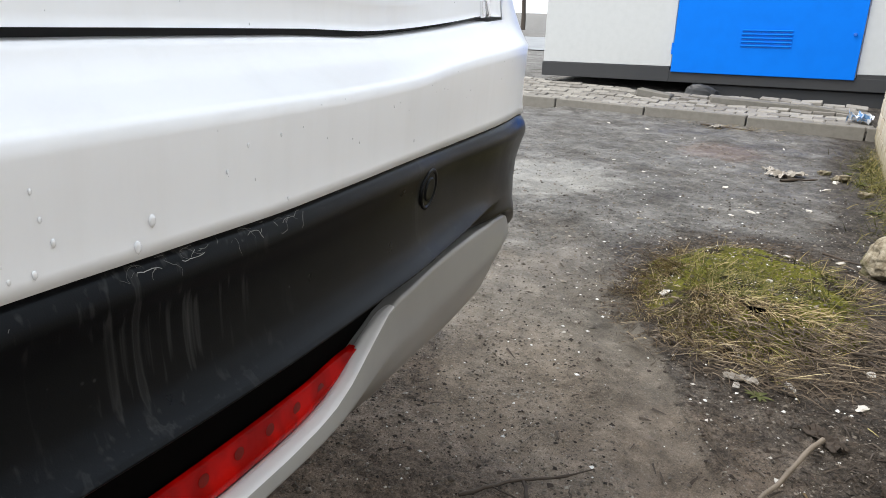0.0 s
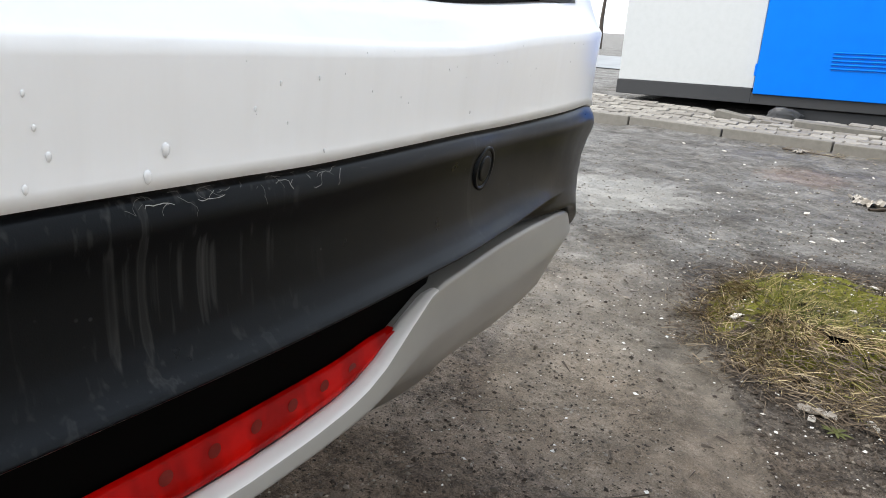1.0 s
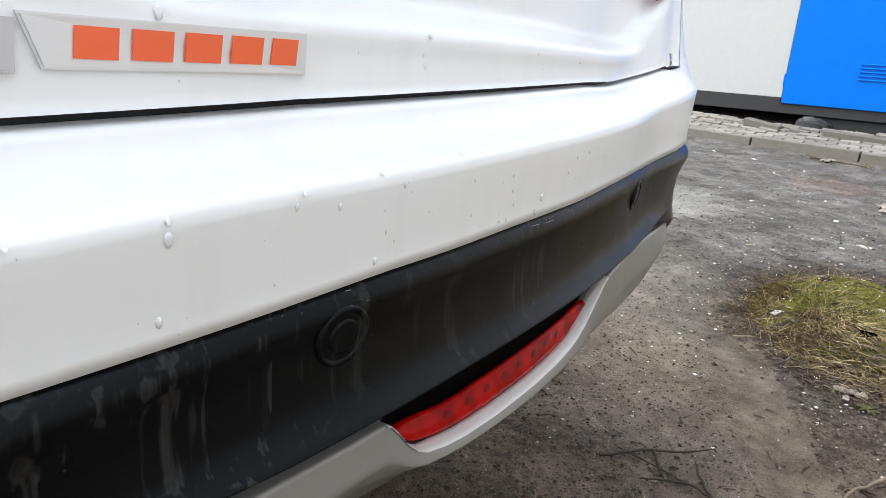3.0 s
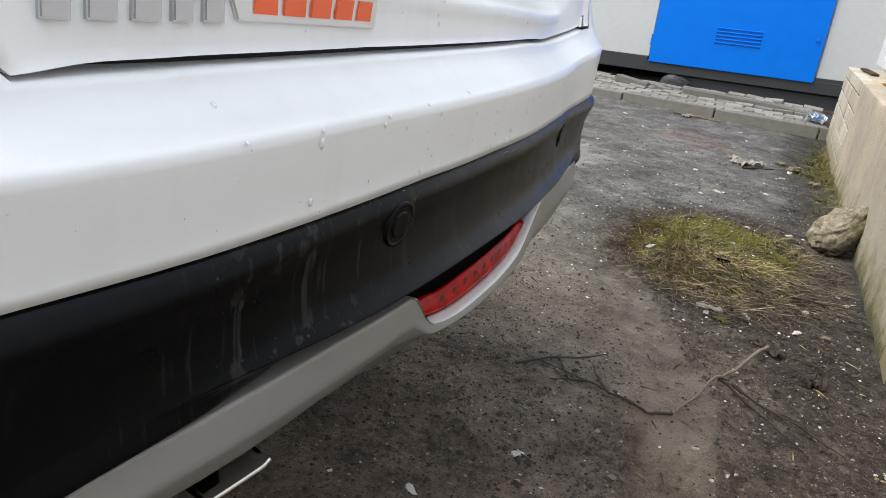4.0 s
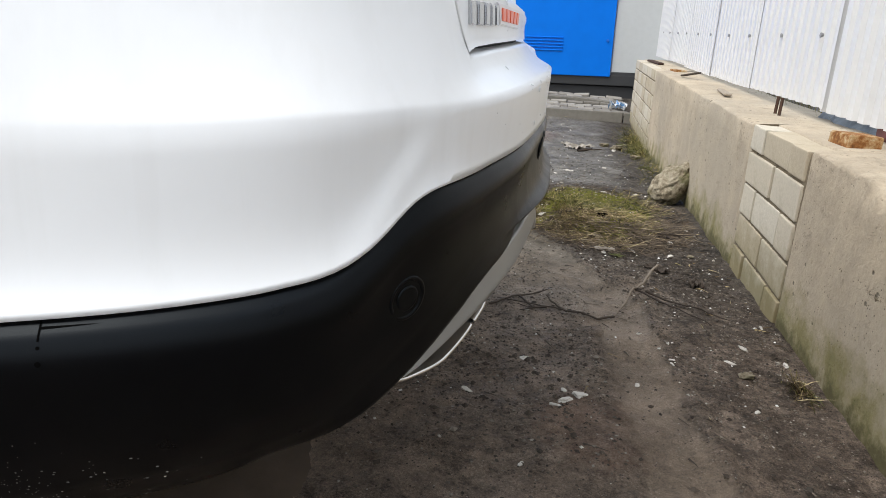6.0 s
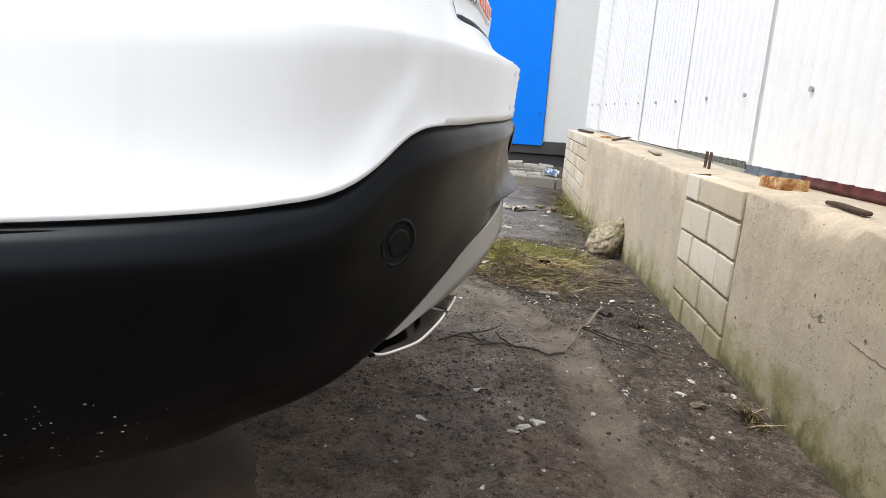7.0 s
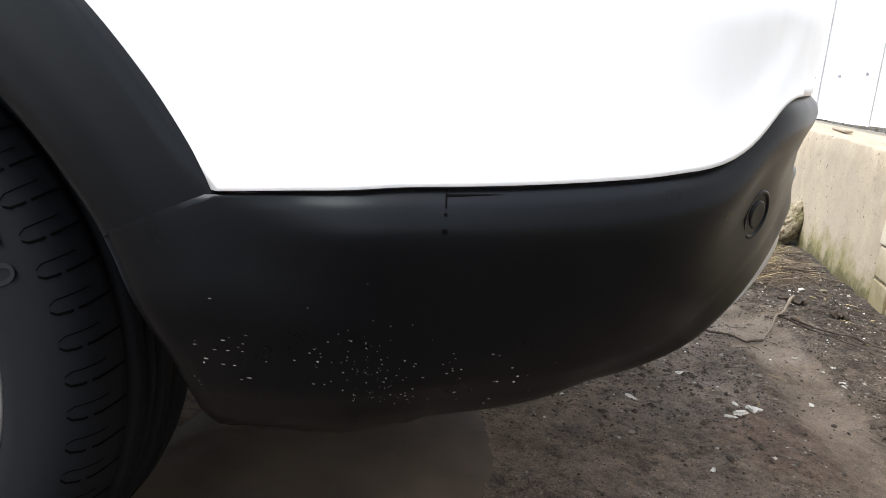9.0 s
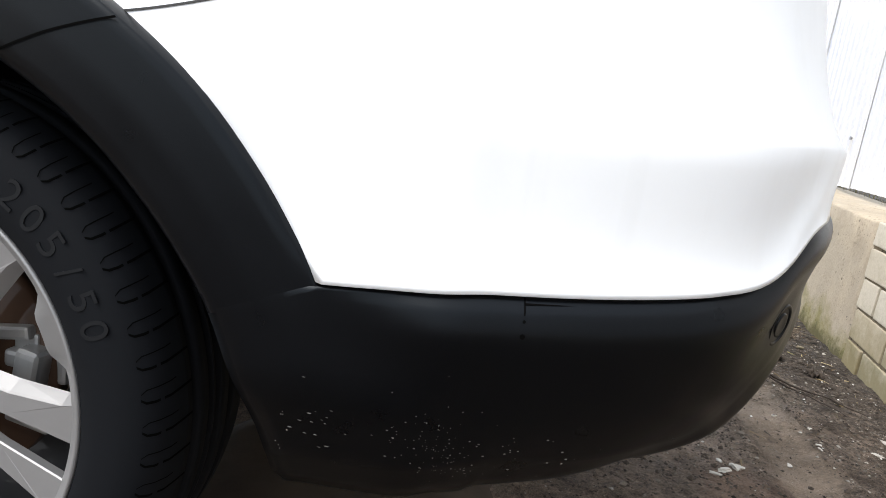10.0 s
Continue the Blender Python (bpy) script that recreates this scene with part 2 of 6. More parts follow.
    h = k.math("ADD", k.math("ADD", k.math("MULTIPLY", fine, 0.9), k.math("MULTIPLY", grain, 0.45)), k.math("MULTIPLY", patch, 1.0))
    h = k.math("MULTIPLY", h, k.mix(gritty, 0.55, 1.25))
    h = k.math("MULTIPLY", h, k.math("SUBTRACT", 1.0, k.math("MULTIPLY", path, 0.55)))
    return k.color(c).bump(h, 1.0, 0.020).m


def concrete_mat(name, base, moss=True):
    k = Mat(name, 0.88, 0, 0, 0.25)
    c = k.ramp(k.noise(3.0, 8, 0.70), (0.28, tuple(v * 0.74 for v in base)), (0.5, base), (0.75, tuple(min(v * 1.22, 0.8) for v in base)))
    c = k.mix(k.math("MULTIPLY", k.ramp(k.noise(1.0, 5, 0.6, (5, 5, 1.6)), (0.5, 0.0), (0.75, 1.0)), 0.18), c, tuple(v * 0.7 for v in base))
    c = k.mix(k.math("MULTIPLY", k.ramp(k.noise(7, 5, 0.6), (0.55, 0.0), (0.62, 1.0)), 0.30), c, tuple(min(v * 1.3, .8) for v in base))
    c = k.mix(0.28, c, k.ramp(k.noise(85, 6, 0.75), (0.28, 0.40), (0.6, 1.0)), "MULTIPLY")
    hole = k.math("MULTIPLY", k.ramp(k.cells(21), (0.10, 1.0), (0.15, 0.0)), k.ramp(k.noise(6, 4), (0.47, 0.0), (0.51, 1.0)))
    small = k.math("MULTIPLY", k.ramp(k.cells(75), (0.12, 1.0), (0.19, 0.0)), k.ramp(k.noise(9, 4), (0.50, 0.0), (0.56, 1.0)))
    pit = k.math("MAXIMUM", hole, small)
    stain = k.ramp(k.noise(1.7, 7, 0.66), (0.42, 0.0), (0.60, 1.0))
    c = k.mix(k.math("MULTIPLY", stain, 0.55), c, tuple(v * f for v, f in zip(base, (0.72, 0.76, 0.82))))
    scour = k.math("MULTIPLY", k.ramp(k.noise(19, 7, 0.75), (0.56, 0.0), (0.63, 1.0)), k.ramp(k.noise(4, 4), (0.46, 0.0), (0.56, 1.0)))
    c = k.mix(k.math("MULTIPLY", scour, 0.45), c, tuple(v * 0.55 for v in base))
    c = k.mix(k.math("MULTIPLY", pit, 0.80), c, tuple(v * 0.25 for v in base))
    if moss:
        low = k.math("ADD", k.axis(2), k.math("MULTIPLY", k.math("SUBTRACT", k.noise(5.5, 7, 0.7), 0.5), 0.62))
        c = k.mix(k.math("MULTIPLY", k.ramp(low, (-0.02, 1.0), (0.15, 0.0)), 0.75), c, k.mix(k.noise(40, 5), (0.105, 0.100, 0.020), (0.215, 0.195, 0.055)))
        foot = k.math("ADD", k.axis(2), k.math("MULTIPLY", k.math("SUBTRACT", k.noise(11, 6, 0.7), 0.5), 0.22))
        c = k.mix(k.math("MULTIPLY", k.ramp(foot, (0.0, 1.0), (0.045, 0.0)), 0.7), c, (0.060, 0.054, 0.026))
    h = k.math("SUBTRACT", k.math("MULTIPLY", k.noise(40, 8, 0.72), 0.9), k.math("MULTIPLY", pit, 0.6))
    h = k.math("SUBTRACT", h, k.math("MULTIPLY", scour, 0.35))
    return k.color(c).bump(h, 0.6, 0.009).m


def varied(name, a, b, rough=0.85, grain=40.0, depth=0.5, metal=0.0):
    """A surface whose pieces differ a little from one another."""
    k = Mat(name, rough, metal, 0, 0.3)
    c = k.mix(k.chance(), a, b)
    c = k.mix(0.55, c, k.ramp(k.noise(grain * 0.35, 7, 0.68), (0.25, 0.45), (0.75, 1.0)), "MULTIPLY")
    return k.color(c).bump(k.noise(grain, 7, 0.7), depth, 0.006).m


def island_mat(name, stops, rough=0.8):
    k = Mat(name, rough, 0, 0, 0.25)
    c = k.ramp(k.island(), *stops)
    c = k.mix(0.4, c, k.ramp(k.noise(60, 4), (0.3, 0.5), (0.7, 1.0)), "MULTIPLY")
    return k.color(c).m


WHITE = car_paint()
BLACK = black_plastic()
SILVER = plain_paint("silver_paint", (0.285, 0.285, 0.275), 0.40, 0.12)
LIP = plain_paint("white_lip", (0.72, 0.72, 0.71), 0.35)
# lighter copy of the tyre rubber, so the raised figures look lit
TYRE_LIT = Mat("tyre_figures_lit", 0.65, 0, 0, 0.2).color((0.0072, 0.0082, 0.0100)).m
BADGE = Mat("dark_chrome", 0.2, 1.0).color((0.50, 0.50, 0.51)).m
CHROME = Mat("chrome", 0.12, 1.0).color((0.78, 0.78, 0.79)).m
BRUSHED = plain_paint("brushed_steel", (0.66, 0.66, 0.67), 0.30, 0.8)
ORANGE = plain_paint("orange_enamel", (0.80, 0.115, 0.025), 0.35)
# near-black for liners and joints, and for shade painted into recesses and holes
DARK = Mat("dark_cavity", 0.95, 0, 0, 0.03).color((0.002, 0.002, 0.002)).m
RUBBER = Mat("seal_rubber", 0.7).color((0.012, 0.012, 0.013)).m
UNDER = Mat("underbody", 0.95, 0, 0, 0.05).color((0.006, 0.006, 0.006)).m
GLASSK = Mat("tinted_glass", 0.05, 0, 0.5).color((0.012, 0.014, 0.015)).m
TAPE = plain_paint("masking_tape", (0.62, 0.45, 0.22), 0.75)
TYRE = Mat("tyre_rubber", 0.75, 0, 0, 0.12).color((0.0055, 0.0065, 0.0085)).m
ALLOY = plain_paint("machined_alloy", (0.27, 0.27, 0.275), 0.48, 0.45)
ALLOYD = plain_paint("dark_alloy", (0.040, 0.040, 0.043), 0.5, 0.3)
CALIPER = plain_paint("cast_caliper", (0.33, 0.33, 0.325), 0.45, 0.5)
IRON = plain_paint("rusty_disc", (0.052, 0.022, 0.008), 0.8, 0.1)


def red_lens():
    k = Mat("red_lens", 0.2, 0, 0.0, 0.07)
    c = k.mix(k.ramp(k.noise(1.0, 2, 0.5, (18, 40, 18)), (0.4, 0.0), (0.6, 1.0)), (0.26, 0.0010, 0.0006), (0.46, 0.002, 0.001))
    return k.color(c).bump(k.cells(160), 0.10, 0.002).m


RED = red_lens()
DIRT = ground_mat()
CONC = concrete_mat("wall_concrete", (0.440, 0.370, 0.277))
CONC_TOP = concrete_mat("mortar", (0.205, 0.165, 0.112), False)
def brick_mat():
    k = Mat("silicate_brick", 0.9, 0, 0, 0.2)
    c = k.mix(k.chance(), (0.56, 0.515, 0.43), (0.45, 0.385, 0.285))
    c = k.mix(k.math("MULTIPLY", k.ramp(k.noise(9, 7, 0.7), (0.50, 0.0), (0.66, 1.0)), 0.35), c, (0.34, 0.29, 0.205))
    c = k.mix(0.25, c, k.ramp(k.noise(95, 6, 0.75), (0.28, 0.42), (0.6, 1.0)), "MULTIPLY")
    g = k.n.new("ShaderNodeNewGeometry")
    sp = k.n.new("ShaderNodeSeparateXYZ")
    k.l.new(g.outputs["Position"], sp.inputs[0])
    low = k.math("ADD", sp.outputs[2], k.math("MULTIPLY", k.math("SUBTRACT", k.noise(14, 6, 0.7), 0.5), 0.35))
    c = k.mix(k.math("MULTIPLY", k.ramp(low, (0.02, 1.0), (0.24, 0.0)), 0.8), c, k.mix(k.noise(6, 4), (0.125, 0.110, 0.038), (0.240, 0.195, 0.095)))
    return k.color(c).bump(k.noise(60, 7, 0.7), 0.35, 0.006).m


BRICK = brick_mat()
PAVER = varied("paver", (0.33, 0.31, 0.275), (0.20, 0.185, 0.165), 0.9, 50, 0.5)
KERB = varied("kerb_concrete", (0.22, 0.205, 0.178), (0.165, 0.155, 0.136), 0.9, 40, 0.5)
def rock_mat():
    k = Mat("rubble_stone", 0.92, 0, 0, 0.2)
    c = k.ramp(k.noise(26, 8, 0.74), (0.34, (0.070, 0.054, 0.034)), (0.46, (0.235, 0.198, 0.138)), (0.64, (0.45, 0.405, 0.315)))
    c = k.mix(k.ramp(k.noise(7, 6, 0.7), (0.50, 0.0), (0.60, 0.8)), c, (0.085, 0.080, 0.026))
    return k.color(c).bump(k.noise(45, 8, 0.75), 1.0, 0.012).m


ROCK = rock_mat()
BLUE = Mat("blue_paint", 0.6, 0, 0, 0.12)
BLUE = BLUE.color(BLUE.mix(BLUE.ramp(BLUE.noise(6, 6), (0.4, 0.0), (0.8, 0.3)), (0.0, 0.150, 0.66), (0.0, 0.11, 0.50))).m
BLUE_IN = plain_paint("blue_slot", (0.006, 0.11, 0.52), 0.5)
PANEL = plain_paint("booth_panel", (0.47, 0.48, 0.475), 0.5)
PLINTH = plain_paint("dark_plinth", (0.028, 0.029, 0.031), 0.8)
SHEET = plain_paint("white_sheet", (0.67, 0.67, 0.67), 0.42)
STEEL = plain_paint("galvanised", (0.35, 0.35, 0.35), 0.45, 0.7)
MAROON = plain_paint("maroon_paint", (0.105, 0.012, 0.012), 0.6)


def rust_mat():
    k = Mat("rust", 0.9, 0, 0, 0.2)
    c = k.ramp(k.noise(22, 8, 0.7), (0.3, (0.060, 0.028, 0.014)), (0.46, (0.25, 0.105, 0.032)), (0.58, (0.42, 0.29, 0.15)), (0.68, (0.58, 0.54, 0.46)))
    return k.color(c).bump(k.noise(60, 6), 0.6, 0.006).m


RUST = rust_mat()
OLD_IRON = varied("old_iron", (0.085, 0.045, 0.028), (0.06, 0.034, 0.022), 0.85, 60, 0.6)
MOSS = Mat("moss_soil", 0.95, 0, 0, 0.1)
MOSS.color(MOSS.mix(MOSS.ramp(MOSS.noise(5.5, 6, 0.65), (0.42, 0.0), (0.52, 1.0)), (0.034, 0.026, 0.018), MOSS.mix(MOSS.noise(30, 5), (0.088, 0.096, 0.012), (0.205, 0.192, 0.032)))).bump(MOSS.noise(90, 6, 0.7), 0.9, 0.015)
MOSS = MOSS.m
STRAW = island_mat("dry_grass", ((0.0, (0.055, 0.039, 0.024)), (0.35, (0.150, 0.104, 0.054)), (0.7, (0.34, 0.258, 0.130)), (0.92, (0.56, 0.46, 0.27)), (1.0, (0.20, 0.20, 0.035))))
STALK = island_mat("dead_stalks", ((0.0, (0.040, 0.030, 0.022)), (0.5, (0.095, 0.072, 0.050)), (0.85, (0.165, 0.125, 0.085)), (1.0, (0.32, 0.26, 0.18))))
GRASS = island_mat("green_grass", ((0.0, (0.040, 0.046, 0.009)), (0.4, (0.094, 0.096, 0.018)), (0.7, (0.170, 0.150, 0.044)), (1.0, (0.36, 0.28, 0.14))))
TWIG = island_mat("dead_wood", ((0.0, (0.045, 0.034, 0.027)), (1.0, (0.095, 0.075, 0.058))))
GREY_WOOD = varied("grey_wood", (0.46, 0.40, 0.325), (0.24, 0.195, 0.150), 0.9, 70, 0.6)
CHIP = island_mat("pale_chips", ((0.0, (0.76, 0.745, 0.71)), (0.7, (0.86, 0.85, 0.82)), (1.0, (0.56, 0.52, 0.46))))
PEBBLE = island_mat("pebbles", ((0.0, (0.030, 0.024, 0.019)), (0.45, (0.11, 0.092, 0.074)), (0.88, (0.22, 0.19, 0.155)), (1.0, (0.42, 0.39, 0.34))))
GRIT = island_mat("mixed_grit", ((0.0, (0.020, 0.016, 0.013)), (0.45, (0.075, 0.060, 0.047)), (0.8, (0.22, 0.18, 0.145)), (0.95, (0.40, 0.34, 0.28)), (1.0, (0.62, 0.58, 0.51))))
SPECK = island_mat("mud_speck", ((0.0, (0.16, 0.16, 0.155)), (0.7, (0.30, 0.30, 0.29)), (1.0, (0.50, 0.49, 0.46))))
SCUFF = island_mat("scuff", ((0.0, (0.10, 0.10, 0.098)), (0.7, (0.20, 0.20, 0.19)), (1.0, (0.34, 0.34, 0.32))))
LEAFM = island_mat("weed_leaf", ((0.0, (0.035, 0.045, 0.012)), (1.0, (0.12, 0.125, 0.04))))
BARK = varied("bark", (0.085, 0.070, 0.058), (0.055, 0.045, 0.038), 0.95, 30, 0.8)
ASPH = Mat("wet_asphalt", 0.42)
ASPH.color(ASPH.ramp(ASPH.noise(1.3, 6), (0.3, (0.10, 0.10, 0.10)), (0.7, (0.17, 0.17, 0.17))))
ASPH = ASPH.m

# ---------------------------------------------------------------- ground
WX, WS = 0.733, 0.083          # the wall's face: x = WX + WS * y
KY, KS = 6.95, -0.14           # the kerb's face: y = KY + KS * x


def wall_x(y):
    return WX + WS * y


def lie(x, y):
    """The broad lie of the land."""
    z = 0.05 * smooth(5.0, 6.9, y)
    back = y - (KY + KS * x)
    if back > 0.06:
        z = 0.10 + 0.19 * smooth(0.1, 1.3, back) + 0.045 * max(back - 1.3, 0)
    if x > wall_x(y) + 0.25:
        z = max(z, 0.38 + 0.03 * y if y > -10 else 0.38)
    return min(z, 14.0)


def ground_z(x, y):
    z = lie(x, y)
    back = y - (KY + KS * x)
    if back < 0 and x < wall_x(y) + 0.2:
        p = Vector((x + 4.37, y + 5.91, 0.3))
        z += 0.012 * noise.noise(p * 2.3) + 0.008 * noise.noise(p * 7.1) + 0.0055 * noise.noise(p * 19) + 0.003 * noise.noise(p * 43)
        # a wheel rut curving past the mound
        c = 0.31 - 0.35 * max(y - 0.7, 0)
        z -= 0.009 * math.exp(-((x - c) / 0.07) ** 4) * smooth(2.6, 1.4, y) - 0.015 * (1 + 0.6 * noise.noise(Vector((y * 9, 3, 0)))) * math.exp(-((x - c - 0.100) / 0.020) ** 2) * smooth(1.6, 0.9, y) - 0.005 * math.exp(-((x - c + 0.105) / 0.025) ** 2) * smooth(1.2, 0.6, y)
        z -= 0.012 * smooth(0.30, 0.05, wall_x(y) - x)
    return z


def spaced(lo, hi, step, far, grow=1.35):
    a = list(np.arange(lo, hi + 1e-6, step))
    d = step
    while a[-1] < far:
        d *= grow
        a.append(a[-1] + d)
    d = step
    while a[0] > -far:
        d *= grow
        a.insert(0, a[0] - d)
    return a


gx, gy = spaced(-1.0, 1.05, 0.0125, 600), spaced(-0.7, 3.0, 0.0125, 600, 1.12)
gv = [(x, y, ground_z(x, y)) for x in gx for y in gy]
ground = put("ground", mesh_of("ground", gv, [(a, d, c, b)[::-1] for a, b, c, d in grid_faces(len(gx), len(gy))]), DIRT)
tagged(ground, "grey-brown trodden dirt with grit and worn asphalt", "ground", kind="structure")

# ---------------------------------------------------------------- the car
PLAN = [(0.014, 0), (0.010, .15), (0, .303), (-.03, .5), (-.072, .64), (-.122, .735), (-.205, .812), (-.37, .87), (-.533, .893),
        (-1.2, .90), (-2.2, .895), (-3.2, .885), (-3.85, .84), (-4.22, .66), (-4.36, .36), (-4.40, 0)]
PD = [0.0]
for a, b in zip(PLAN, PLAN[1:]):
    PD.append(PD[-1] + math.hypot(b[0] - a[0], b[1] - a[1]))
U_END = PD[-1]
AX, AZ, BASE = -0.995, 0.313, 2.635


def plan_point(u):
    s, u = (-1 if u < 0 else 1), min(abs(u), U_END)
    i = 0
    while i < len(PLAN) - 2 and PD[i + 1] < u:
        i += 1
    p1, p2 = PLAN[i], PLAN[i + 1]
    p0 = PLAN[i - 1] if i else (PLAN[1][0], -PLAN[1][1])
    p3 = PLAN[i + 2] if i + 2 < len(PLAN) else (PLAN[-2][0], -PLAN[-2][1])
    t = (u - PD[i]) / (PD[i + 1] - PD[i])
    c = [0.5 * (2 * p1[k] + (p2[k] - p0[k]) * t + (2 * p0[k] - 5 * p1[k] + 4 * p2[k] - p3[k]) * t * t + (3 * p1[k] - p0[k] - 3 * p2[k] + p3[k]) * t ** 3) for k in (0, 1)]
    back = 0.060 * smooth(0.30, 0.75, c[1]) if s > 0 and c[0] > -1.0 else 0.0    # the off side stands a little further back
    return c[0] + back * smooth(-1.0, -0.5, c[0]), s * c[1]


def skin(u, z, d):
    """The point at u along the car's outline, z up, d out from it."""
    x, y = plan_point(u)
    a, b = plan_point(u - 0.01), plan_point(u + 0.01)
    tx, ty = b[0] - a[0], b[1] - a[1]
    n = math.hypot(tx, ty) or 1.0
    up = 0.043 * smooth(0.22, 0.80, y) * smooth(-1.0, -0.5, x) if u > 0 else 0.0
    return Vector((x + d * ty / n, y - d * tx / n, z + up))


def table(u, rows):
    """Between the rows; tables with negative keys tell the near side from the off side."""
    return float(np.interp(u if rows[0][0] < 0 else abs(u), [r[0] for r in rows], [r[1] for r in rows]))


T_EDGE = [(0, .6490), (.10, .6480), (.18, .6458), (.27, .6455), (.41, .6375), (.51, .632), (.6, .627), (.66, .6225), (.70, .6205), (.722, .6190), (.742, .6165), (.762, .609), (.79, .5885), (.815, .5725),
          (.845, .5605), (.89, .553), (.96, .5448), (1.0, .5408), (1.044, .5372), (1.108, .5335), (1.162, .5295), (1.1835, .5270), (1.2005, .5225), (1.22, .520), (1.5, .518)]
T_LOW = [(0, .524), (.25, .524), (.41, .521), (.51, .514), (.58, .503), (.62, .491), (.67, .463), (.70, .4445), (.757, .4135), (.804, .3835), (.845, .3610), (.926, .3395), (.98, .3325), (1.06, .3230), (1.15, .3150), (1.25, .3060), (1.5, .30)]
T_TUCK = [(0, 0), (.45, .003), (.62, .011), (.72, .0255), (.82, .0445), (.95, .0235), (1.15, .0080), (1.3, .003)]
T_CREASE = [(-4, .66), (-1.3, .66), (-1.0, .67), (-.81, .684), (-.74, .687), (-.65, .691), (-.5, .700), (-.36, .709), (-.1, .7165), (0, .7195), (.14, .722), (.38, .732), (.5, .730), (.65, .724), (.8, .715), (1.0, .69), (1.3, .66), (4, .66)]
Z_GAP = [(-4, .728), (-.7, .728), (-.58, .730), (-.465, .738), (-.29, .747), (0, .756), (.15, .760), (.5, .7605), (.7, .757), (4, .757)]


def soft_table(rows, w=0.012):
    return lambda u: sum(table((u if rows[0][0] < 0 else abs(u)) + w * k, rows) * c for k, c in ((-1.5, .15), (-.75, .22), (0, .26), (.75, .22), (1.5, .15)))


near_edge_z, low_z, crease_z, near_tuck = soft_table(T_EDGE), soft_table(T_LOW, 0.030), soft_table(T_CREASE, 0.03), soft_table(T_TUCK, 0.03)


def edge_z(u):
    """The joint between white skin and cladding; it runs a little higher on the off side."""
    return near_edge_z(u) + 0.008 * smooth(0.02, 0.25, u) * smooth(0.74, 0.60, u)


def tuck(u):
    """How far the foot of the cladding draws in round the corners."""
    return near_tuck(u) * (1 - 0.65 * smooth(-0.1, 0.3, u))


def u_of_x(x, side=-1):
    lo, hi = 0.0, U_END
    for _ in range(40):
        m = (lo + hi) / 2
        if plan_point(side * m)[0] > x:
            lo = m
        else:
            hi = m
    return lo


def lip_d(u):
    """How far the joint between white skin and cladding stands out."""
    return 0.011 * smooth(0.60, 0.84, abs(u)) - 0.002


def white_d(u, z):
    """How far the white skin stands out from the outline."""
    a = abs(u)
    side = smooth(0.70, 0.95, a)
    far = smooth(0.82, 1.15, a)
    e, c = edge_z(u), crease_z(u)
    h = z - c
    mid = smooth(0.72, 0.54, a)
    if h <= 0:
        d = -0.005 * (1 - side) * (-h / max(c - e, 0.02)) ** 1.4
    else:
        shelf = 0.050 * (1 - math.exp(-(h / 0.017) ** 1.25)) + 0.10 * max(h - 0.03, 0)
        corner = 0.066 * (1 - math.exp(-h / 0.115))
        d = -(mid * shelf + (1 - mid) * corner)
    above = 0.003 * math.log1p(math.exp(min(h / 0.003, 200)))
    flank = -0.006 - 0.040 * max(z - 0.52, 0) - 0.155 * above
    d = d * (1 - far) + flank * far
    # a fold runs on upwards from the cladding's bend and dies out below the crease
    s = z - (0.625 + 0.98 * (0.772 - a))
    d += 0.0050 * smooth(0.715, 0.765, a) * smooth(0.835, 0.79, a) * math.exp(-(s / (0.011 if s > 0 else 0.034)) ** 2)
    # the skin flares out to meet the cladding round the corner and along the flank
    k = math.exp(-max(z - e, 0) / 0.020)
    hollow = 0.003 * smooth(0.64, 0.76, a) * smooth(1.10, 0.80, a) * math.exp(-((z - e - 0.05) / 0.045) ** 2)
    return d * (1 - k) + lip_d(u) * k - hollow


def arch_out(a):
    """Outer radius of the arch band by degrees above the axle; the arch is flatter on top."""
    return float(np.interp(min(a, 180 - a), (0, 23.6, 29.5, 36.7, 43, 52, 70, 90), (.53, .521, .5115, .504, .499, .489, .475, .468)))


def arch_in(a):
    return float(np.interp(min(a, 180 - a), (-20, 7.7, 13.5, 19, 25, 30, 40, 52, 60, 90), (.441, .434, .427, .4225, .419, .4130, .404, .396, .391, .386)))


def arch_low(x):
    """Where the white flank ends below: cladding edge, wheel arches and sill."""
    z = 0.40
    for cx in (AX, AX - BASE):
        d = abs(x - cx)
        if d < 0.515:
            a = 60.0
            for _ in range(25):
                a = 0.5 * a + 0.5 * math.degrees(math.acos(min(d / arch_out(a), 1)))
            z = max(z, AZ + arch_out(a) * math.sin(radians(a)))
    return z


U_CORNER = u_of_x(-0.515)


def white_low(u):
    if abs(u) <= U_CORNER:
        return edge_z(u) + 0.0018
    x = plan_point(u)[0]
    return max(arch_low(x), 0.523 if x > -0.62 else 0.4)


def gate_u(z):
    """Half the tailgate's opening at a height."""
    return float(np.interp(z, (.728, .745, .765, .79, .82, .87, .95, 1.05), (.585, .603, .620, .634, .644, .652, .655, .655)))


BELT = 1.02


def belt(u):
    x = plan_point(u)[0]
    return BELT - 0.17 * smooth(-2.7, -4.2, x)


car = thing("car", "white station wagon with black plastic cladding and orange trim badge", "car")

# white shell: one sheet from the cladding up to the belt line, open where the tailgate sits
S_OUT = list(np.linspace(0.0, 0.13, 66)) + list(np.linspace(0.133, 0.24, 40)) + list(np.linspace(0.25, 1.0, 90))
S_IN = list(np.linspace(-1, 1, 49))
LOWN, SHELFN, UPN = 9, 9, 14


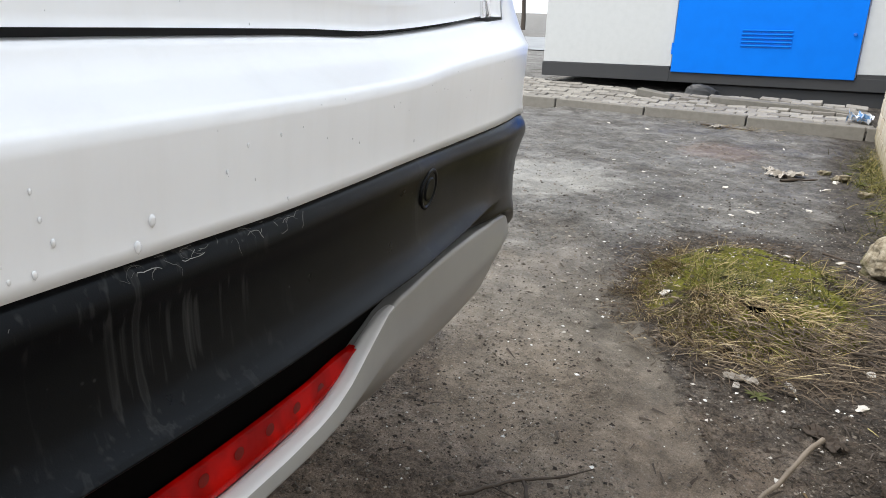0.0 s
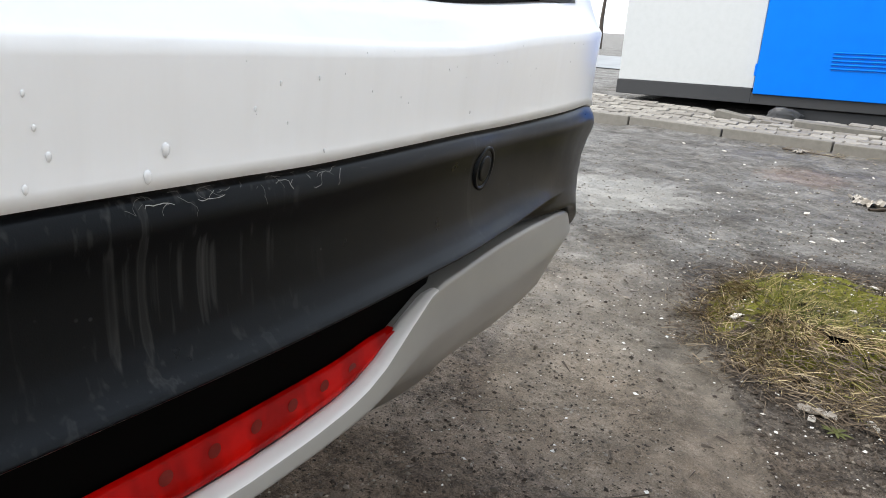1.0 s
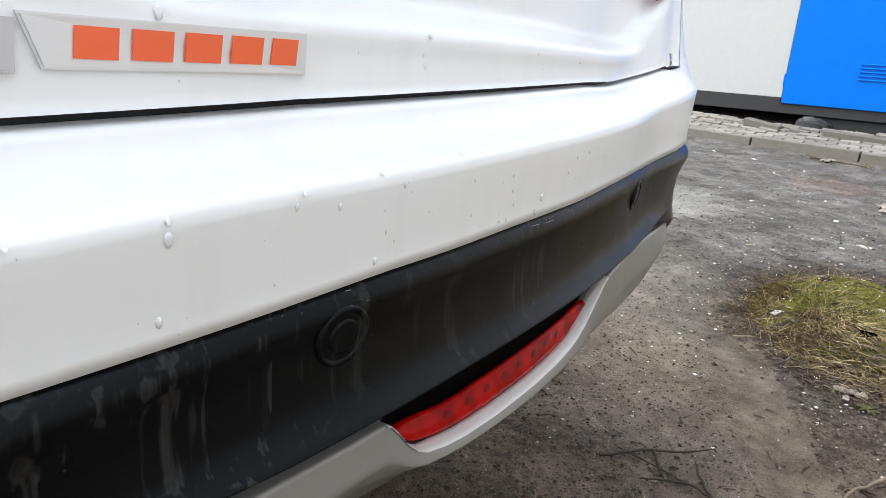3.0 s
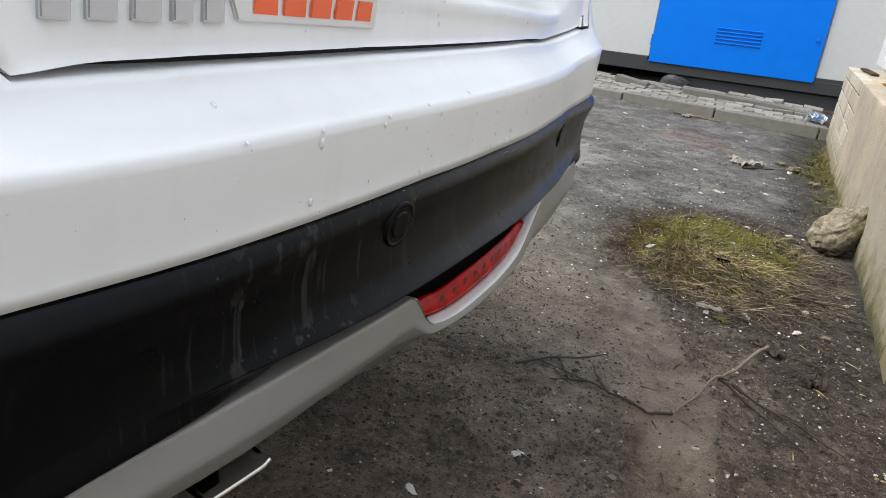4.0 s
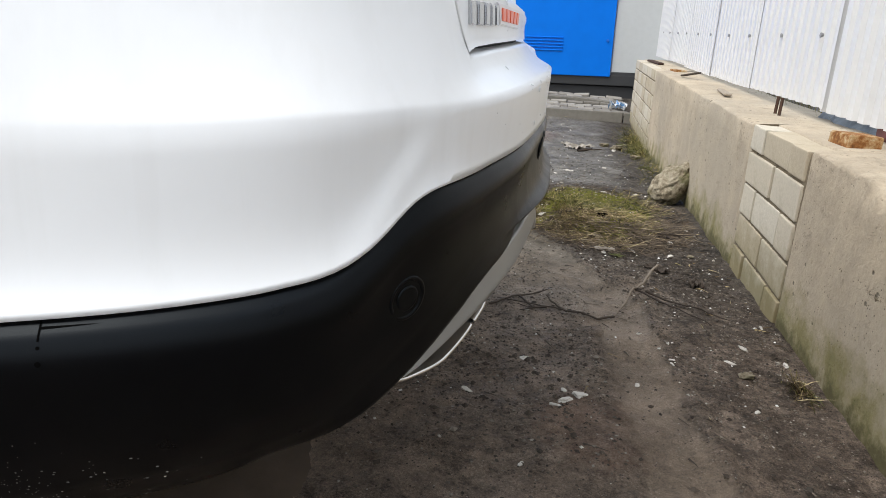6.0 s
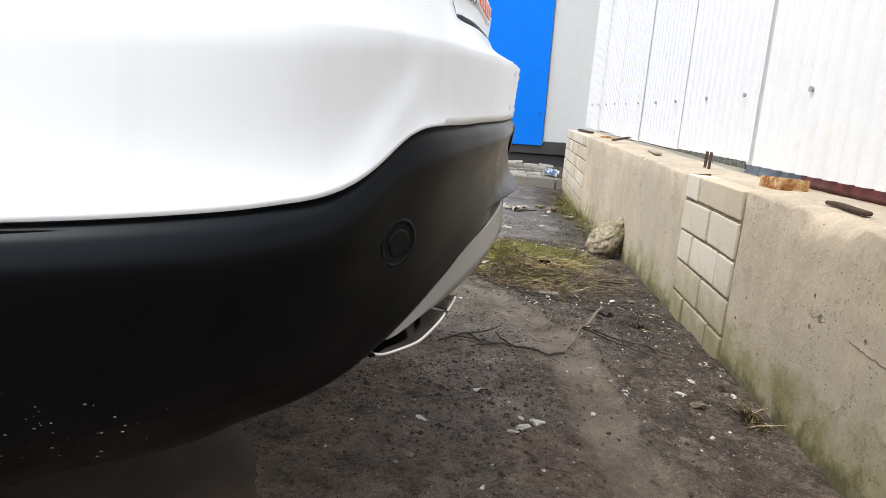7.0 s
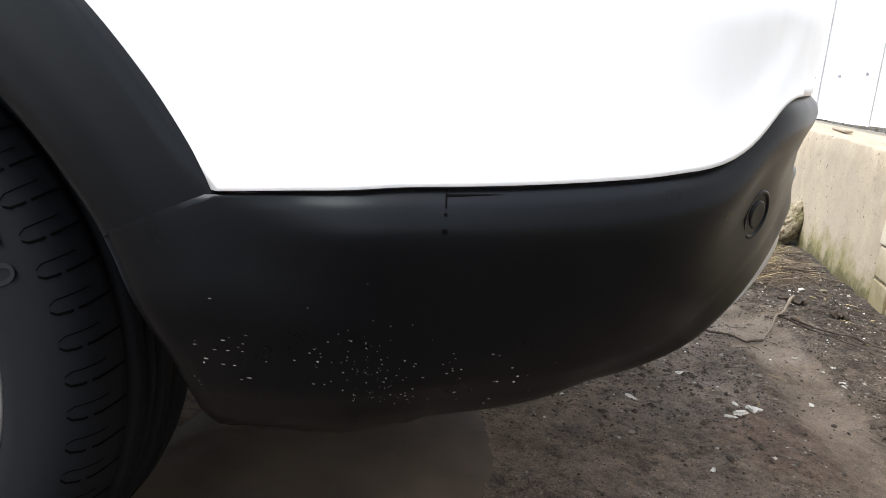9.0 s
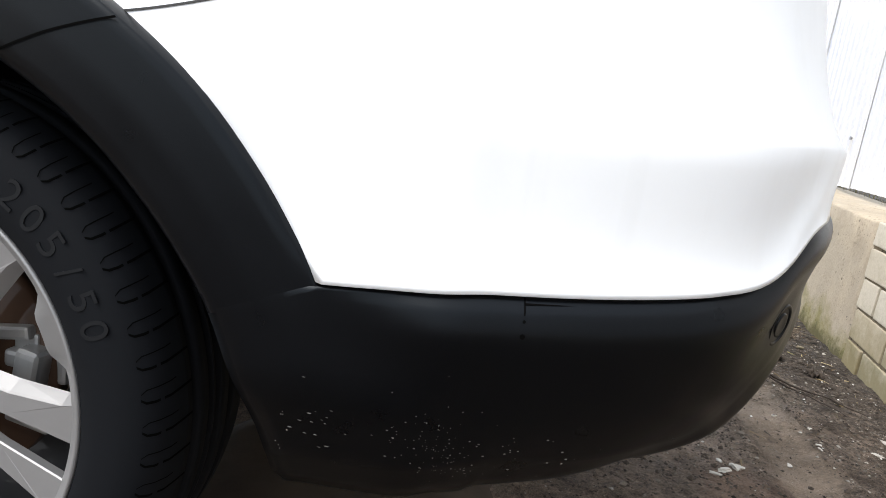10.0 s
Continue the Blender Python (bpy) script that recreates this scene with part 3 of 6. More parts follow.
def shell_rows(u0, side, s):
    pts = []
    for k in range(LOWN + SHELFN + UPN + 1):
        # heights first by the outline near the opening, then pushed to the row's own u
        u = u0
        zl, zc, zg, zb = white_low(u), crease_z(u), table(u, Z_GAP), belt(u)
        zc = max(zc, zl + 0.012)
        zg = max(zg, zc + 0.012)
        zb = max(zb, zg + 0.02)
        if k <= LOWN:
            t = k / LOWN
            t = t ** 1.5 if abs(u) > 0.7 else t
            z = zl + (zc - zl) * t
        elif k <= LOWN + SHELFN:
            z = zc + (zg - zc) * (k - LOWN) / SHELFN
        else:
            z = zg + (zb - zg) * ((k - LOWN - SHELFN) / UPN) ** 1.3
        uu = u
        if s is not None:
            uu = side * (gate_u(z) + s * (U_END - gate_u(z)))
        pts.append(skin(uu, z, white_d(uu, z)))
    return pts


cols = []
for s in reversed(S_OUT):
    cols.append(shell_rows(-(g := 0.585 + s * (U_END - 0.585)), -1, s))
mid_from = len(cols)
for s in S_IN[1:-1]:
    cols.append(shell_rows(s * 0.585, 1, None))
mid_to = len(cols)
for s in S_OUT:
    cols.append(shell_rows(0.585 + s * (U_END - 0.585), 1, s))
rows = LOWN + SHELFN + UPN + 1
faces = []
for i in range(len(cols) - 1):
    inner = mid_from - 1 <= i < mid_to
    for j in range(rows - 1):
        if inner and j >= LOWN + SHELFN:
            continue
        faces.append((i * rows + j, (i + 1) * rows + j, (i + 1) * rows + j + 1, i * rows + j + 1))
# the shell's rims turn inwards
verts = [p for c in cols for p in c]
n0 = len(verts)
for i, c in enumerate(cols):
    inner = mid_from <= i < mid_to
    t = c[LOWN + SHELFN] if inner else c[-1]
    verts.append(t + Vector((-0.03 if t.x > -0.6 else 0, -math.copysign(0.02, t.y) if t.x < -0.2 else 0, 0.002)))
    b = c[0]
    inn = Vector((-2.2 - b.x, -b.y, 0)).normalized() * 0.02
    verts.append(b + inn)
for i in range(len(cols) - 1):
    top = lambda q: q * rows + (LOWN + SHELFN if mid_from <= q < mid_to else rows - 1)
    if not (i == mid_from - 1 or i == mid_to - 1):
        faces.append((top(i), top(i + 1), n0 + 2 * (i + 1), n0 + 2 * i))
    faces.append((n0 + 2 * i + 1, n0 + 2 * i + 3, (i + 1) * rows, i * rows))
for i, j in ((mid_from - 1, mid_from), (mid_to, mid_to - 1)):     # close the shelf at the opening's corners
    a = i * rows + LOWN + SHELFN
    verts.append(verts[a] + Vector((-0.03, 0, 0.002)))
    faces.append((a, j * rows + LOWN + SHELFN, n0 + 2 * j, len(verts) - 1))
    b = a + 2
    verts.append(verts[b] + Vector((-0.03, 0, 0)))
    faces.append((a, len(verts) - 2, len(verts) - 1, b))
put("body_shell", mesh_of("body_shell", verts, faces), WHITE, car)


# tailgate with its plate recess
def gate_d(u, y, z):
    h = z - table(u, Z_GAP)
    d = -0.050 - 0.10 * h - 0.30 * max(h - 0.25, 0) ** 2
    corner = white_d(u, z) if abs(u) > 0.3 else 0.0
    mid = smooth(gate_u(z), gate_u(z) - 0.10, abs(u))
    d = d * mid + corner * (1 - mid)
    r = smooth(0.40, 0.34, abs(y) - 0.15 * smooth(0.79, 0.88, z)) * smooth(0.790, 0.816, z - 0.010 * (1 - (y / 0.45) ** 2)) * smooth(1.03, 0.99, z)
    lip = 0.004 * math.exp(-((z - 0.796) / 0.009) ** 2) * smooth(0.42, 0.32, abs(y))
    return d - 0.026 * r + lip


def gate_point(u, z, out=0.0):
    y = plan_point(u)[1]
    return skin(u, z, gate_d(u, y, z) + out)


GN, GM = 73, 45
gv = []
for i in range(GN):
    s = -1 + 2 * i / (GN - 1)
    s = math.copysign(abs(s) ** 0.85, s)
    for j in range(GM):
        t = j / (GM - 1)
        z0 = table(s * 0.58, Z_GAP) + 0.0065 - 0.003 * smooth(0.9, 1.0, abs(s))
        z = z0 + (1.075 - z0) * t
        u = s * (gate_u(z) - 0.0035)
        # rounded lower corners
        gv.append(gate_point(u, z))
gf = [f[::-1] for f in grid_faces(GN, GM)]
n0 = len(gv)
rim = [i * GM for i in range(GN)]
for k in rim:
    gv.append(gv[k] + Vector((-0.02, 0, 0.003)))
gf += [(rim[i], n0 + i, n0 + i + 1, rim[i + 1])[::-1] for i in range(GN - 1)]
for side in (0, GN - 1):
    n1 = len(gv)
    for j in range(GM):
        p = gv[side * GM + j]
        gv.append(p + Vector((-0.025, -math.copysign(0.012, p.y), 0)))
    gf += [(side * GM + j, side * GM + j + 1, n1 + j + 1, n1 + j) for j in range(GM - 1)]
tailgate = put("tailgate", mesh_of("tailgate", gv, gf), WHITE, car)

# rubber seal seen in the gap
sv, sf = [], []
for i in range(61):
    u = -0.60 + 1.2 * i / 60
    z = table(u, Z_GAP)
    for d, dz in ((-0.066, -0.012), (-0.066, 0.020)):
        sv.append(skin(u, z + dz, d - 0.10 * 0 - 0.012 * smooth(0.45, 0.6, abs(u))))
put("seal", mesh_of("seal", sv, [f[::-1] for f in grid_faces(61, 2)]), RUBBER, car, "black rubber tailgate seal")


def slab(outline, u_at, z_at, lift, thick, bevel=0.0012):
    """A small raised plate whose outline is given along the tailgate and up."""
    bm = bmesh.new()
    top = [bm.verts.new(gate_point(u_at + a, z_at + b, lift + thick)) for a, b in outline]
    low = [bm.verts.new(gate_point(u_at + a, z_at + b, lift - 0.004)) for a, b in outline]
    bm.faces.new(top)
    n = len(outline)
    for k in range(n):
        bm.faces.new((top[k], low[k], low[(k + 1) % n], top[(k + 1) % n]))
    bmesh.ops.recalc_face_normals(bm, faces=bm.faces)
    if bevel:
        es = [e for e in bm.edges if e.verts[0] in top and e.verts[1] in top]
        bmesh.ops.bevel(bm, geom=es, offset=bevel, segments=2, affect="EDGES")
    return bm


# maker's badge: five chrome slabs and a steel plate with five orange slabs
block = [(-.0070, .0118), (.0092, .0118), (.0070, -.0118), (-.0092, -.0118)]
for k in range(5):
    part("badge_piece", slab(block, -0.560 + 0.0242 * k, 0.7725 + 0.0010 * k, 0.0005, 0.004), BADGE, tailgate, "chrome badge piece")
plate = part("badge_plate", slab([(-.0770, .0118), (.0770, .0125), (.0770, -.0115), (-.0690, -.0128)], -0.376, 0.7795, 0.0005, 0.003), BRUSHED, tailgate, "brushed steel badge plate")
for k in range(5):
    o = [(-.0085, .0074), (.0110, .0074), (.0092, -.0074), (-.0104, -.0074)]
    part("badge_bar", slab(o, -0.4215 + 0.0262 * k, 0.7795 + 0.0003 * k, 0.0036, 0.0008, 0), ORANGE, plate, "orange enamel bar")
for k in range(2):
    part("small_badge_piece", slab([(-.007, .010), (.007, .010), (.004, -.010), (-.004, -.010)] if k else [(-.004, .010), (.006, .010), (.004, -.010), (-.006, -.010)], 0.555 + 0.018 * k, 0.775, 0.0005, 0.004), CHROME, tailgate, "small chrome badge piece")
for u, zt in ((-0.277, 0.843), (0.27, 0.872)):
    bm = bmesh.new()
    n = 8
    a = [[bm.verts.new(gate_point(u + w + 0.002 * math.sin(j), zt + (1.04 - zt) * j / n, 0.0012)) for j in range(n + 1)] for w in (-.017, 0.017)]
    for j in range(n):
        bm.faces.new((a[0][j], a[1][j], a[1][j + 1], a[0][j + 1]))
    bmesh.ops.solidify(bm, geom=bm.faces[:], thickness=0.0006)
    part("tape_strip", bm, TAPE, tailgate, "tan masking tape strip")

# tail lamps: one half on the flank, one on the tailgate
for side in (-1, 1):
    for u0, u1, z0, host in ((0.664, 1.05, 0.849, car), (0.47, 0.648, 0.868, tailgate)):
        lv, n, m = [], 17, 9
        for i in range(n):
            for j in range(m):
                t, s = j / (m - 1), i / (n - 1)
                u = (u0 + (u1 - u0) * s)
                zz = z0 + 0.006 * s + (1.055 - z0) * t
                if u0 < 0.5:
                    u = u + 0.03 * t * (1 - s)
                    d = gate_d(u * side, 0.6 * side, zz)
                else:
                    d = white_d(u * side, zz)
                edge = min(t, 1 - t, s, 1 - s) * 8
                lv.append(skin(u * side, zz, d + 0.006 * min(edge, 1) - 0.003))
        fs = grid_faces(n, m) if side > 0 else [f[::-1] for f in grid_faces(n, m)]
        put("tail_lamp", mesh_of("tail_lamp", lv, fs), RED, host, "glossy red tail lamp lens")

# black rear cladding
PROF_REAR = [(0, -.026), (.06, -.021), (.14, -.012), (.190, .003), (.205, .0128), (.218, .0148), (.236, .0134), (.27, .0074), (.32, .0018), (.36, -.0003), (.42, -.0022), (.56, -.0044), (.72, -.0042), (.80, -.0022), (.86, .0002), (.90, .0004), (.94, -.0014), (.97, -.0036), (1, -.0072)]
PROF_SIDE = [(0, -.068), (.03, -.054), (.1, -.040), (.25, -.022), (.42, -.0085), (.6, .0045), (.74, .0130), (.81, .0168), (.86, .0182), (.895, .0176), (.935, .0148), (.955, .0130), (.975, .0092), (1, .0042)]
PROF_MID = [(0, -.018), (.02, -.014), (.045, .001), (.06, .003), (.1, .002), (.25, -.004), (.42, -.007), (.6, -.006), (.76, .0005), (.81, .0040), (.86, .0056), (.895, .0052), (.935, .0030), (.955, .0014), (.975, -.0010), (1, -.0042)]


def clad_d(u, t):
    a = abs(u)
    m1, m2 = smooth(0.34, 0.56, a), smooth(0.765, 0.90, a)
    side = (1 - m2) * table(t, PROF_MID) + m2 * table(t, PROF_SIDE)
    d = (1 - m1) * table(t, PROF_REAR) + m1 * side
    return d - tuck(u) * max(1 - t / 0.5, 0) ** 1.5


TS = [0, .008, .02, .03, .045, .06, .09, .12, .14, .155, .172, .184, .192, .199, .206, .212, .219, .228, .25, .285, .33, .42, .51, .6, .69, .745, .785, .82, .845, .865, .885, .91, .935, .947, .958, .968, .978, .989, 1]


DEG_C = math.degrees(math.atan2(0.522 - AZ, -0.517 - AX))      # where bumper and arch band meet


def flank_d(x, z):
    """How far the cladding of the flank stands out, bumper and arch band in one."""
    u = u_of_x(x)
    t = (z - low_z(u)) / (edge_z(u) - low_z(u))
    r, deg = math.hypot(x - AX, z - AZ), math.degrees(math.atan2(z - AZ, x - AX))
    e = r - arch_in(deg)
    m = max(smooth(0.105, 0.20, e), smooth(0.75, 0.40, t))
    ridge = 0.0085 - 0.05 * abs(e - 0.048)
    d = clad_d(u, min(max(t, 0), 1)) * m + ridge * (1 - m)
    return d - 0.010 * (1 - min(max(e, 0) / 0.014, 1)) ** 2


def arch_at(z):
    ang = 20.0
    for _ in range(10):
        ang = math.degrees(math.asin(min(max((z - AZ) / arch_in(ang), -1), 1)))
    return AX + arch_in(ang) * math.cos(radians(ang)), z


S_IN0 = 0.86


def past_edge(p, s):
    """A point a little further round the arch, just under the band."""
    r, a = math.hypot(p.x - AX, p.z - AZ), math.atan2(p.z - AZ, p.x - AX) + radians(0.6)
    x, z = AX + r * math.cos(a), AZ + r * math.sin(a)
    return skin(math.copysign(u_of_x(x), s), z, flank_d(x, z) - 0.0004)


def clad_point(s, t):
    """s runs from the car's middle (0) to the wheel arch (1 or -1)."""
    a = abs(s)
    if a <= S_IN0:
        u = math.copysign(a * U_CORNER, s) if s else 0.0
        z = low_z(u) + (edge_z(u) - low_z(u)) * t
        return skin(u, z, clad_d(u, t))
    k = (a - S_IN0) / (1 - S_IN0)
    u0 = S_IN0 * U_CORNER
    x0 = plan_point(-u0)[0]
    zl = low_z(1.30)
    bx = arch_at(zl)[0]
    rad = radians(DEG_C)
    tx, tz = AX + arch_in(DEG_C) * math.cos(rad), AZ + arch_in(DEG_C) * math.sin(rad)

    def right(v):
        return x0, low_z(u0) + (edge_z(u0) - low_z(u0)) * v

    def left(v):
        return arch_at(zl + (tz - zl) * v)

    def below(q):
        x = x0 + (bx - x0) * q
        return x, low_z(u_of_x(x)) + (zl - low_z(u_of_x(bx))) * q ** 3

    def above(q):
        if q <= 0.5:
            x = x0 + (-0.517 - x0) * q * 2
            return x, edge_z(u_of_x(x)) + (0.522 - edge_z(u_of_x(-0.517))) * (q * 2) ** 3
        w = q * 2 - 1
        return -0.517 + (tx + 0.517) * w, 0.522 + (tz - 0.522) * w

    r, l, b, o = right(t), left(t), below(k), above(k)
    c = [right(0), left(0), right(1), left(1)]
    x, z = [(1 - k) * r[i] + k * l[i] + (1 - t) * b[i] + t * o[i] - ((1 - k) * (1 - t) * c[0][i] + k * (1 - t) * c[1][i] + (1 - k) * t * c[2][i] + k * t * c[3][i]) for i in (0, 1)]
    u = u_of_x(x)
    return skin(math.copysign(u, s), z, flank_d(x, z))


SS = sorted(set([round(v, 4) for v in np.linspace(-1, 1, 201)] + [0.0, -0.93, 0.93]))
cv = []
for s in SS:
    col = [clad_point(s, t) for t in TS]
    first, last = col[0], col[-1]
    inn = Vector((-1.6 - first.x, -first.y * 1.2, 0)).normalized()
    if abs(s) > 0.80:
        inn = Vector((0, -math.copysign(1, s), 0))
    cv += [first + inn * 0.06 + Vector((0, 0, 0.004))] + col + [last + inn * 0.02 + Vector((0, 0, -0.001)) if abs(s) < 0.931 else past_edge(last, s)]
m = len(TS) + 2
fs = grid_faces(len(SS), m)
for side, row in ((-1, 0), (1, len(SS) - 1)):     # return into the wheel arch
    base = len(cv)
    for j in range(m):
        p = cv[row * m + j]
        cv.append(Vector((p.x + 0.004, p.y - side * 0.05, p.z)))
    for j in range(m - 1):
        q = (row * m + j, row * m + j + 1, base + j + 1, base + j)
        fs.append(q if side < 0 else q[::-1])
cladding = put("rear_cladding", mesh_of("rear_cladding", cv, fs), BLACK, car, "streaked black plastic bumper cladding")

# parking sensors
for u, z in ((-.303, .612), (.303, .617), (-.751, .523), (.757, .5335)):
    t = (z - low_z(u)) / (edge_z(u) - low_z(u))
    d = clad_d(u, t)
    c = skin(u, z, d)
    nrm = (skin(u, z, d + 0.05) - c).normalized()
    up = (skin(u, z + 0.01, clad_d(u, t + 0.08)) - skin(u, z - 0.01, clad_d(u, t - 0.08))).normalized()
    tan = up.cross(nrm).normalized()
    nrm = tan.cross(up).normalized()
    fr = Matrix((tan, up, nrm)).transposed().to_4x4()
    fr.translation = c + nrm * (0.0026 if abs(u) < .5 else 0.0004)
    for nm, prof in (("sensor_ring", [(.0215, -.004), (.0212, .0005), (.0195, .0008), (.0175, .0003), (.0165, -.003)]), ("sensor_cap", [(.0125, -.003), (.0122, .0006), (.0105, .0010), (.0075, .0007), (.0001, .0007)])):
        vs, f2 = revolve(prof, 40)
        vs = [fr @ Vector((a, cc, b)) for a, b, cc in vs]
        put(nm, mesh_of(nm, vs, f2), BLACK, cladding)
    vs, f2 = revolve([(.0170, -.0005), (.0120, -.0005)], 40)
    put("sensor_groove", mesh_of("sensor_groove", [fr @ Vector((a, cc, b)) for a, b, cc in vs], f2), BLACK, cladding)

# joint between bumper and arch cladding on each flank: a short notch, a slit beside it and two pin holes
for side in (-1, 1):
    vs = []
    for j in range(6):
        t = 0.945 + 0.055 * j / 5
        for w in (-0.0006, 0.0006):
            u = 1.034 + w
            vs.append(skin(side * u, low_z(u) + (edge_z(u) - low_z(u)) * t, clad_d(u, t) + 0.0006))
    put("joint", mesh_of("joint", vs, grid_faces(6, 2) if side > 0 else [f[::-1] for f in grid_faces(6, 2)]), DARK, cladding)
    vs = []
    for j in range(12):
        u = 1.034 - 0.040 * j / 11
        for t in (0.982 - 0.004 * (1 - j / 11), 0.982 + 0.003 * (1 - j / 11)):
            vs.append(skin(side * u, low_z(u) + (edge_z(u) - low_z(u)) * t, clad_d(u, t) + 0.0006))
    put("joint_slit", mesh_of("joint_slit", vs, grid_faces(12, 2) if side < 0 else [f[::-1] for f in grid_faces(12, 2)]), DARK, cladding)
    # pin holes as flat discs, their shade put into the colour
    for t, r in ((0.925, 0.0013), (0.872, 0.0021)):
        vs = []
        for j in range(12):
            a = 2 * math.pi * j / 12
            u, z = 1.034 + r * math.cos(a), low_z(1.034) + (edge_z(1.034) - low_z(1.034)) * t + r * math.sin(a)
            vs.append(skin(side * u, z, clad_d(u, (z - low_z(u)) / (edge_z(u) - low_z(u))) + 0.0005))
        put("pin_hole", mesh_of("pin_hole", vs, [tuple(range(12))[::side]]), DARK, cladding)

# dried mud specks on the flank
rng = random.Random(5)
sv, sf = [], []
spots = [(1.03, .384, .05, .028, 44), (1.09, .388, .036, .034, 66), (1.145, .404, .03, .030, 34), (1.20, .403, .012, .018, 16), (1.225, .366, .008, .008, 3), (.97, .385, .05, .02, 8)]


def on_flank(u, z):
    return skin(-u, z, flank_d(plan_point(-u)[0], z) + .0009)


for cu, cz, su, sz, n in spots:
    for _ in range(n):
        u, z = cu + su * rng.gauss(0, .7), cz + sz * rng.gauss(0, .7)
        if u > 1.262 or not low_z(u) + .024 < z < low_z(u) + .16:
            continue
        r = rng.choice((.0003, .0004, .0005, .0005, .0006, .0008))
        b = len(sv)
        for k in range(6):
            a = k * math.pi / 3 + rng.random() * 0.5
            sv.append(on_flank(u + r * 1.5 * math.cos(a), z + r * math.sin(a)))
        sf.append(tuple(range(b, b + 6)))
specks = put("mud_specks", mesh_of("mud_specks", sv, sf), SPECK, cladding, "dried pale mud specks")
specks["kind"] = "stuff"
sv, sf = [], []
for k in range(46):
    u = rng.choice((rng.gauss(-.03, .04), rng.gauss(.03, .05))) if k < 30 else rng.uniform(-.4, .4)
    t0 = .988 - abs(rng.gauss(0, .022))
    n = rng.choice((2, 3, 4, 5, 7, 9)) if k < 30 else rng.choice((1, 2))
    way, w = rng.choice((0, 3.14)) + rng.gauss(0, .5), rng.uniform(.00007, .00020)
    b = len(sv)
    for q in range(n + 1):
        way += rng.gauss(0, .45)
        u, t0 = u + .0019 * math.cos(way), min(t0 + .013 * math.sin(way), .992)
        k2 = w * rng.uniform(.5, 1.3)
        for e in (-k2, k2):
            uu, tt = u - e * math.sin(way), t0 + e * 8 * math.cos(way)
            sv.append(skin(uu, low_z(uu) + (edge_z(uu) - low_z(uu)) * tt, clad_d(uu, tt) + .0008))
    sf += [(b + 2 * q, b + 2 * q + 1, b + 2 * q + 3, b + 2 * q + 2) for q in range(n)]
scuffs = put("scuff_grime", mesh_of("scuff_grime", sv, sf), SCUFF, cladding, "fine curled pale scuffs along the edge")
scuffs["kind"] = "stuff"

# rain drops on the white bumper
dv, df = [], []
BIG_DROPS = [(-.05, .6694, .0021), (-.06, .6577, .0021), (-.415, .7043, .0015), (-.415, .6956, .0023), (-.42, .6539, .0018), (-.48, .7187, .0018), (-.48, .7016, .0013), (-.345, .7018, .0014),
             (-.34, .7086, .0014), (-.312, .6978, .0014), (-.28, .6572, .0016), (-.272, .675, .0009), (-.258, .7048, .0013), (-.103, .6706, .0013), (-.113, .6584, .0013), (-.185, .7182, .0014),
             (-.278, .7131, .0012), (-.175, .7768, .0015), (-.39, .7971, .0023), (-.47, .7971, .0019), (-.172, .7984, .0014), (-.178, .784, .0010)]
for n in range(100):
    u = rng.uniform(-.62, .60)
    z = rng.uniform(edge_z(u) + .006, crease_z(u) + .004) if rng.random() < .75 else rng.uniform(.76, .80)
    r = rng.choice((.0003, .0004, .0005, .0006, .0009))
    if n < len(BIG_DROPS):
        u, z, r = BIG_DROPS[n]
    on_gate = z > .755
    o = (lambda a, b: gate_point(a, b, 0.0002)) if on_gate else (lambda a, b: skin(a, b, white_d(a, b) + 0.0002))
    c, e1, e2 = o(u, z), o(u + .002, z), o(u, z + .002)
    ax, az = (e1 - c).normalized(), (e2 - c).normalized()
    nn = ax.cross(az).normalized()
    if nn.x < 0:
        nn = -nn
    b = len(dv)
    for hgt, rad in ((0, 1), (.55, .85), (.85, .5)):
        for k in range(8):
            a = k * math.pi / 4
            long = 1.9 if math.sin(a) < 0 else 1.1
            dv.append(c + ax * (r * rad * math.cos(a)) + az * (r * 1.2 * long * rad * math.sin(a)) + nn * (r * .7 * hgt))
    dv.append(c + nn * (r * .7))
    for q in range(2):
        for k in range(8):
            df.append((b + 8 * q + k, b + 8 * q + (k + 1) % 8, b + 8 * q + 8 + (k + 1) % 8, b + 8 * q + 8 + k))
    for k in range(8):
        df.append((b + 16 + k, b + 16 + (k + 1) % 8, b + 24))
DROP = Mat("water_drop", 0.06, 0, 0, 0.8)
DROP.color((0.74, 0.76, 0.78))
drops = put("rain_water", mesh_of("rain_water", dv, df), DROP.m, car, "clear rain drops and grit")
drops["kind"] = "stuff"

# silver diffuser with a notch round the lamp
def notch(u):
    return float(np.interp(u, (-.258, -.250, -.240, -.226, -.212, -.197, -.169, -.136, -.085, 0, .06, .10, .125, .15, .168, .19, .208, .222, .232),
                           (.5225, .5205, .512, .4985, .489, .482, .475, .470, .467, .4655, .467, .470, .4745, .484, .4945, .5075, .517, .5225, .5235)))


def diff_top(u):
    return min(notch(u), low_z(u) - 0.002)


def diff_low(u):
    return float(np.interp(u, (-.74, -.70, -.62, -.55, -.45, -.36, -.277, -.2, -.1, 0, .2, .3, .4, .55, .66, .74), (.428, .426, .431, .438, .445, .453, .458, .450, .440, .434, .428, .414, .402, .400, .430, .458)))


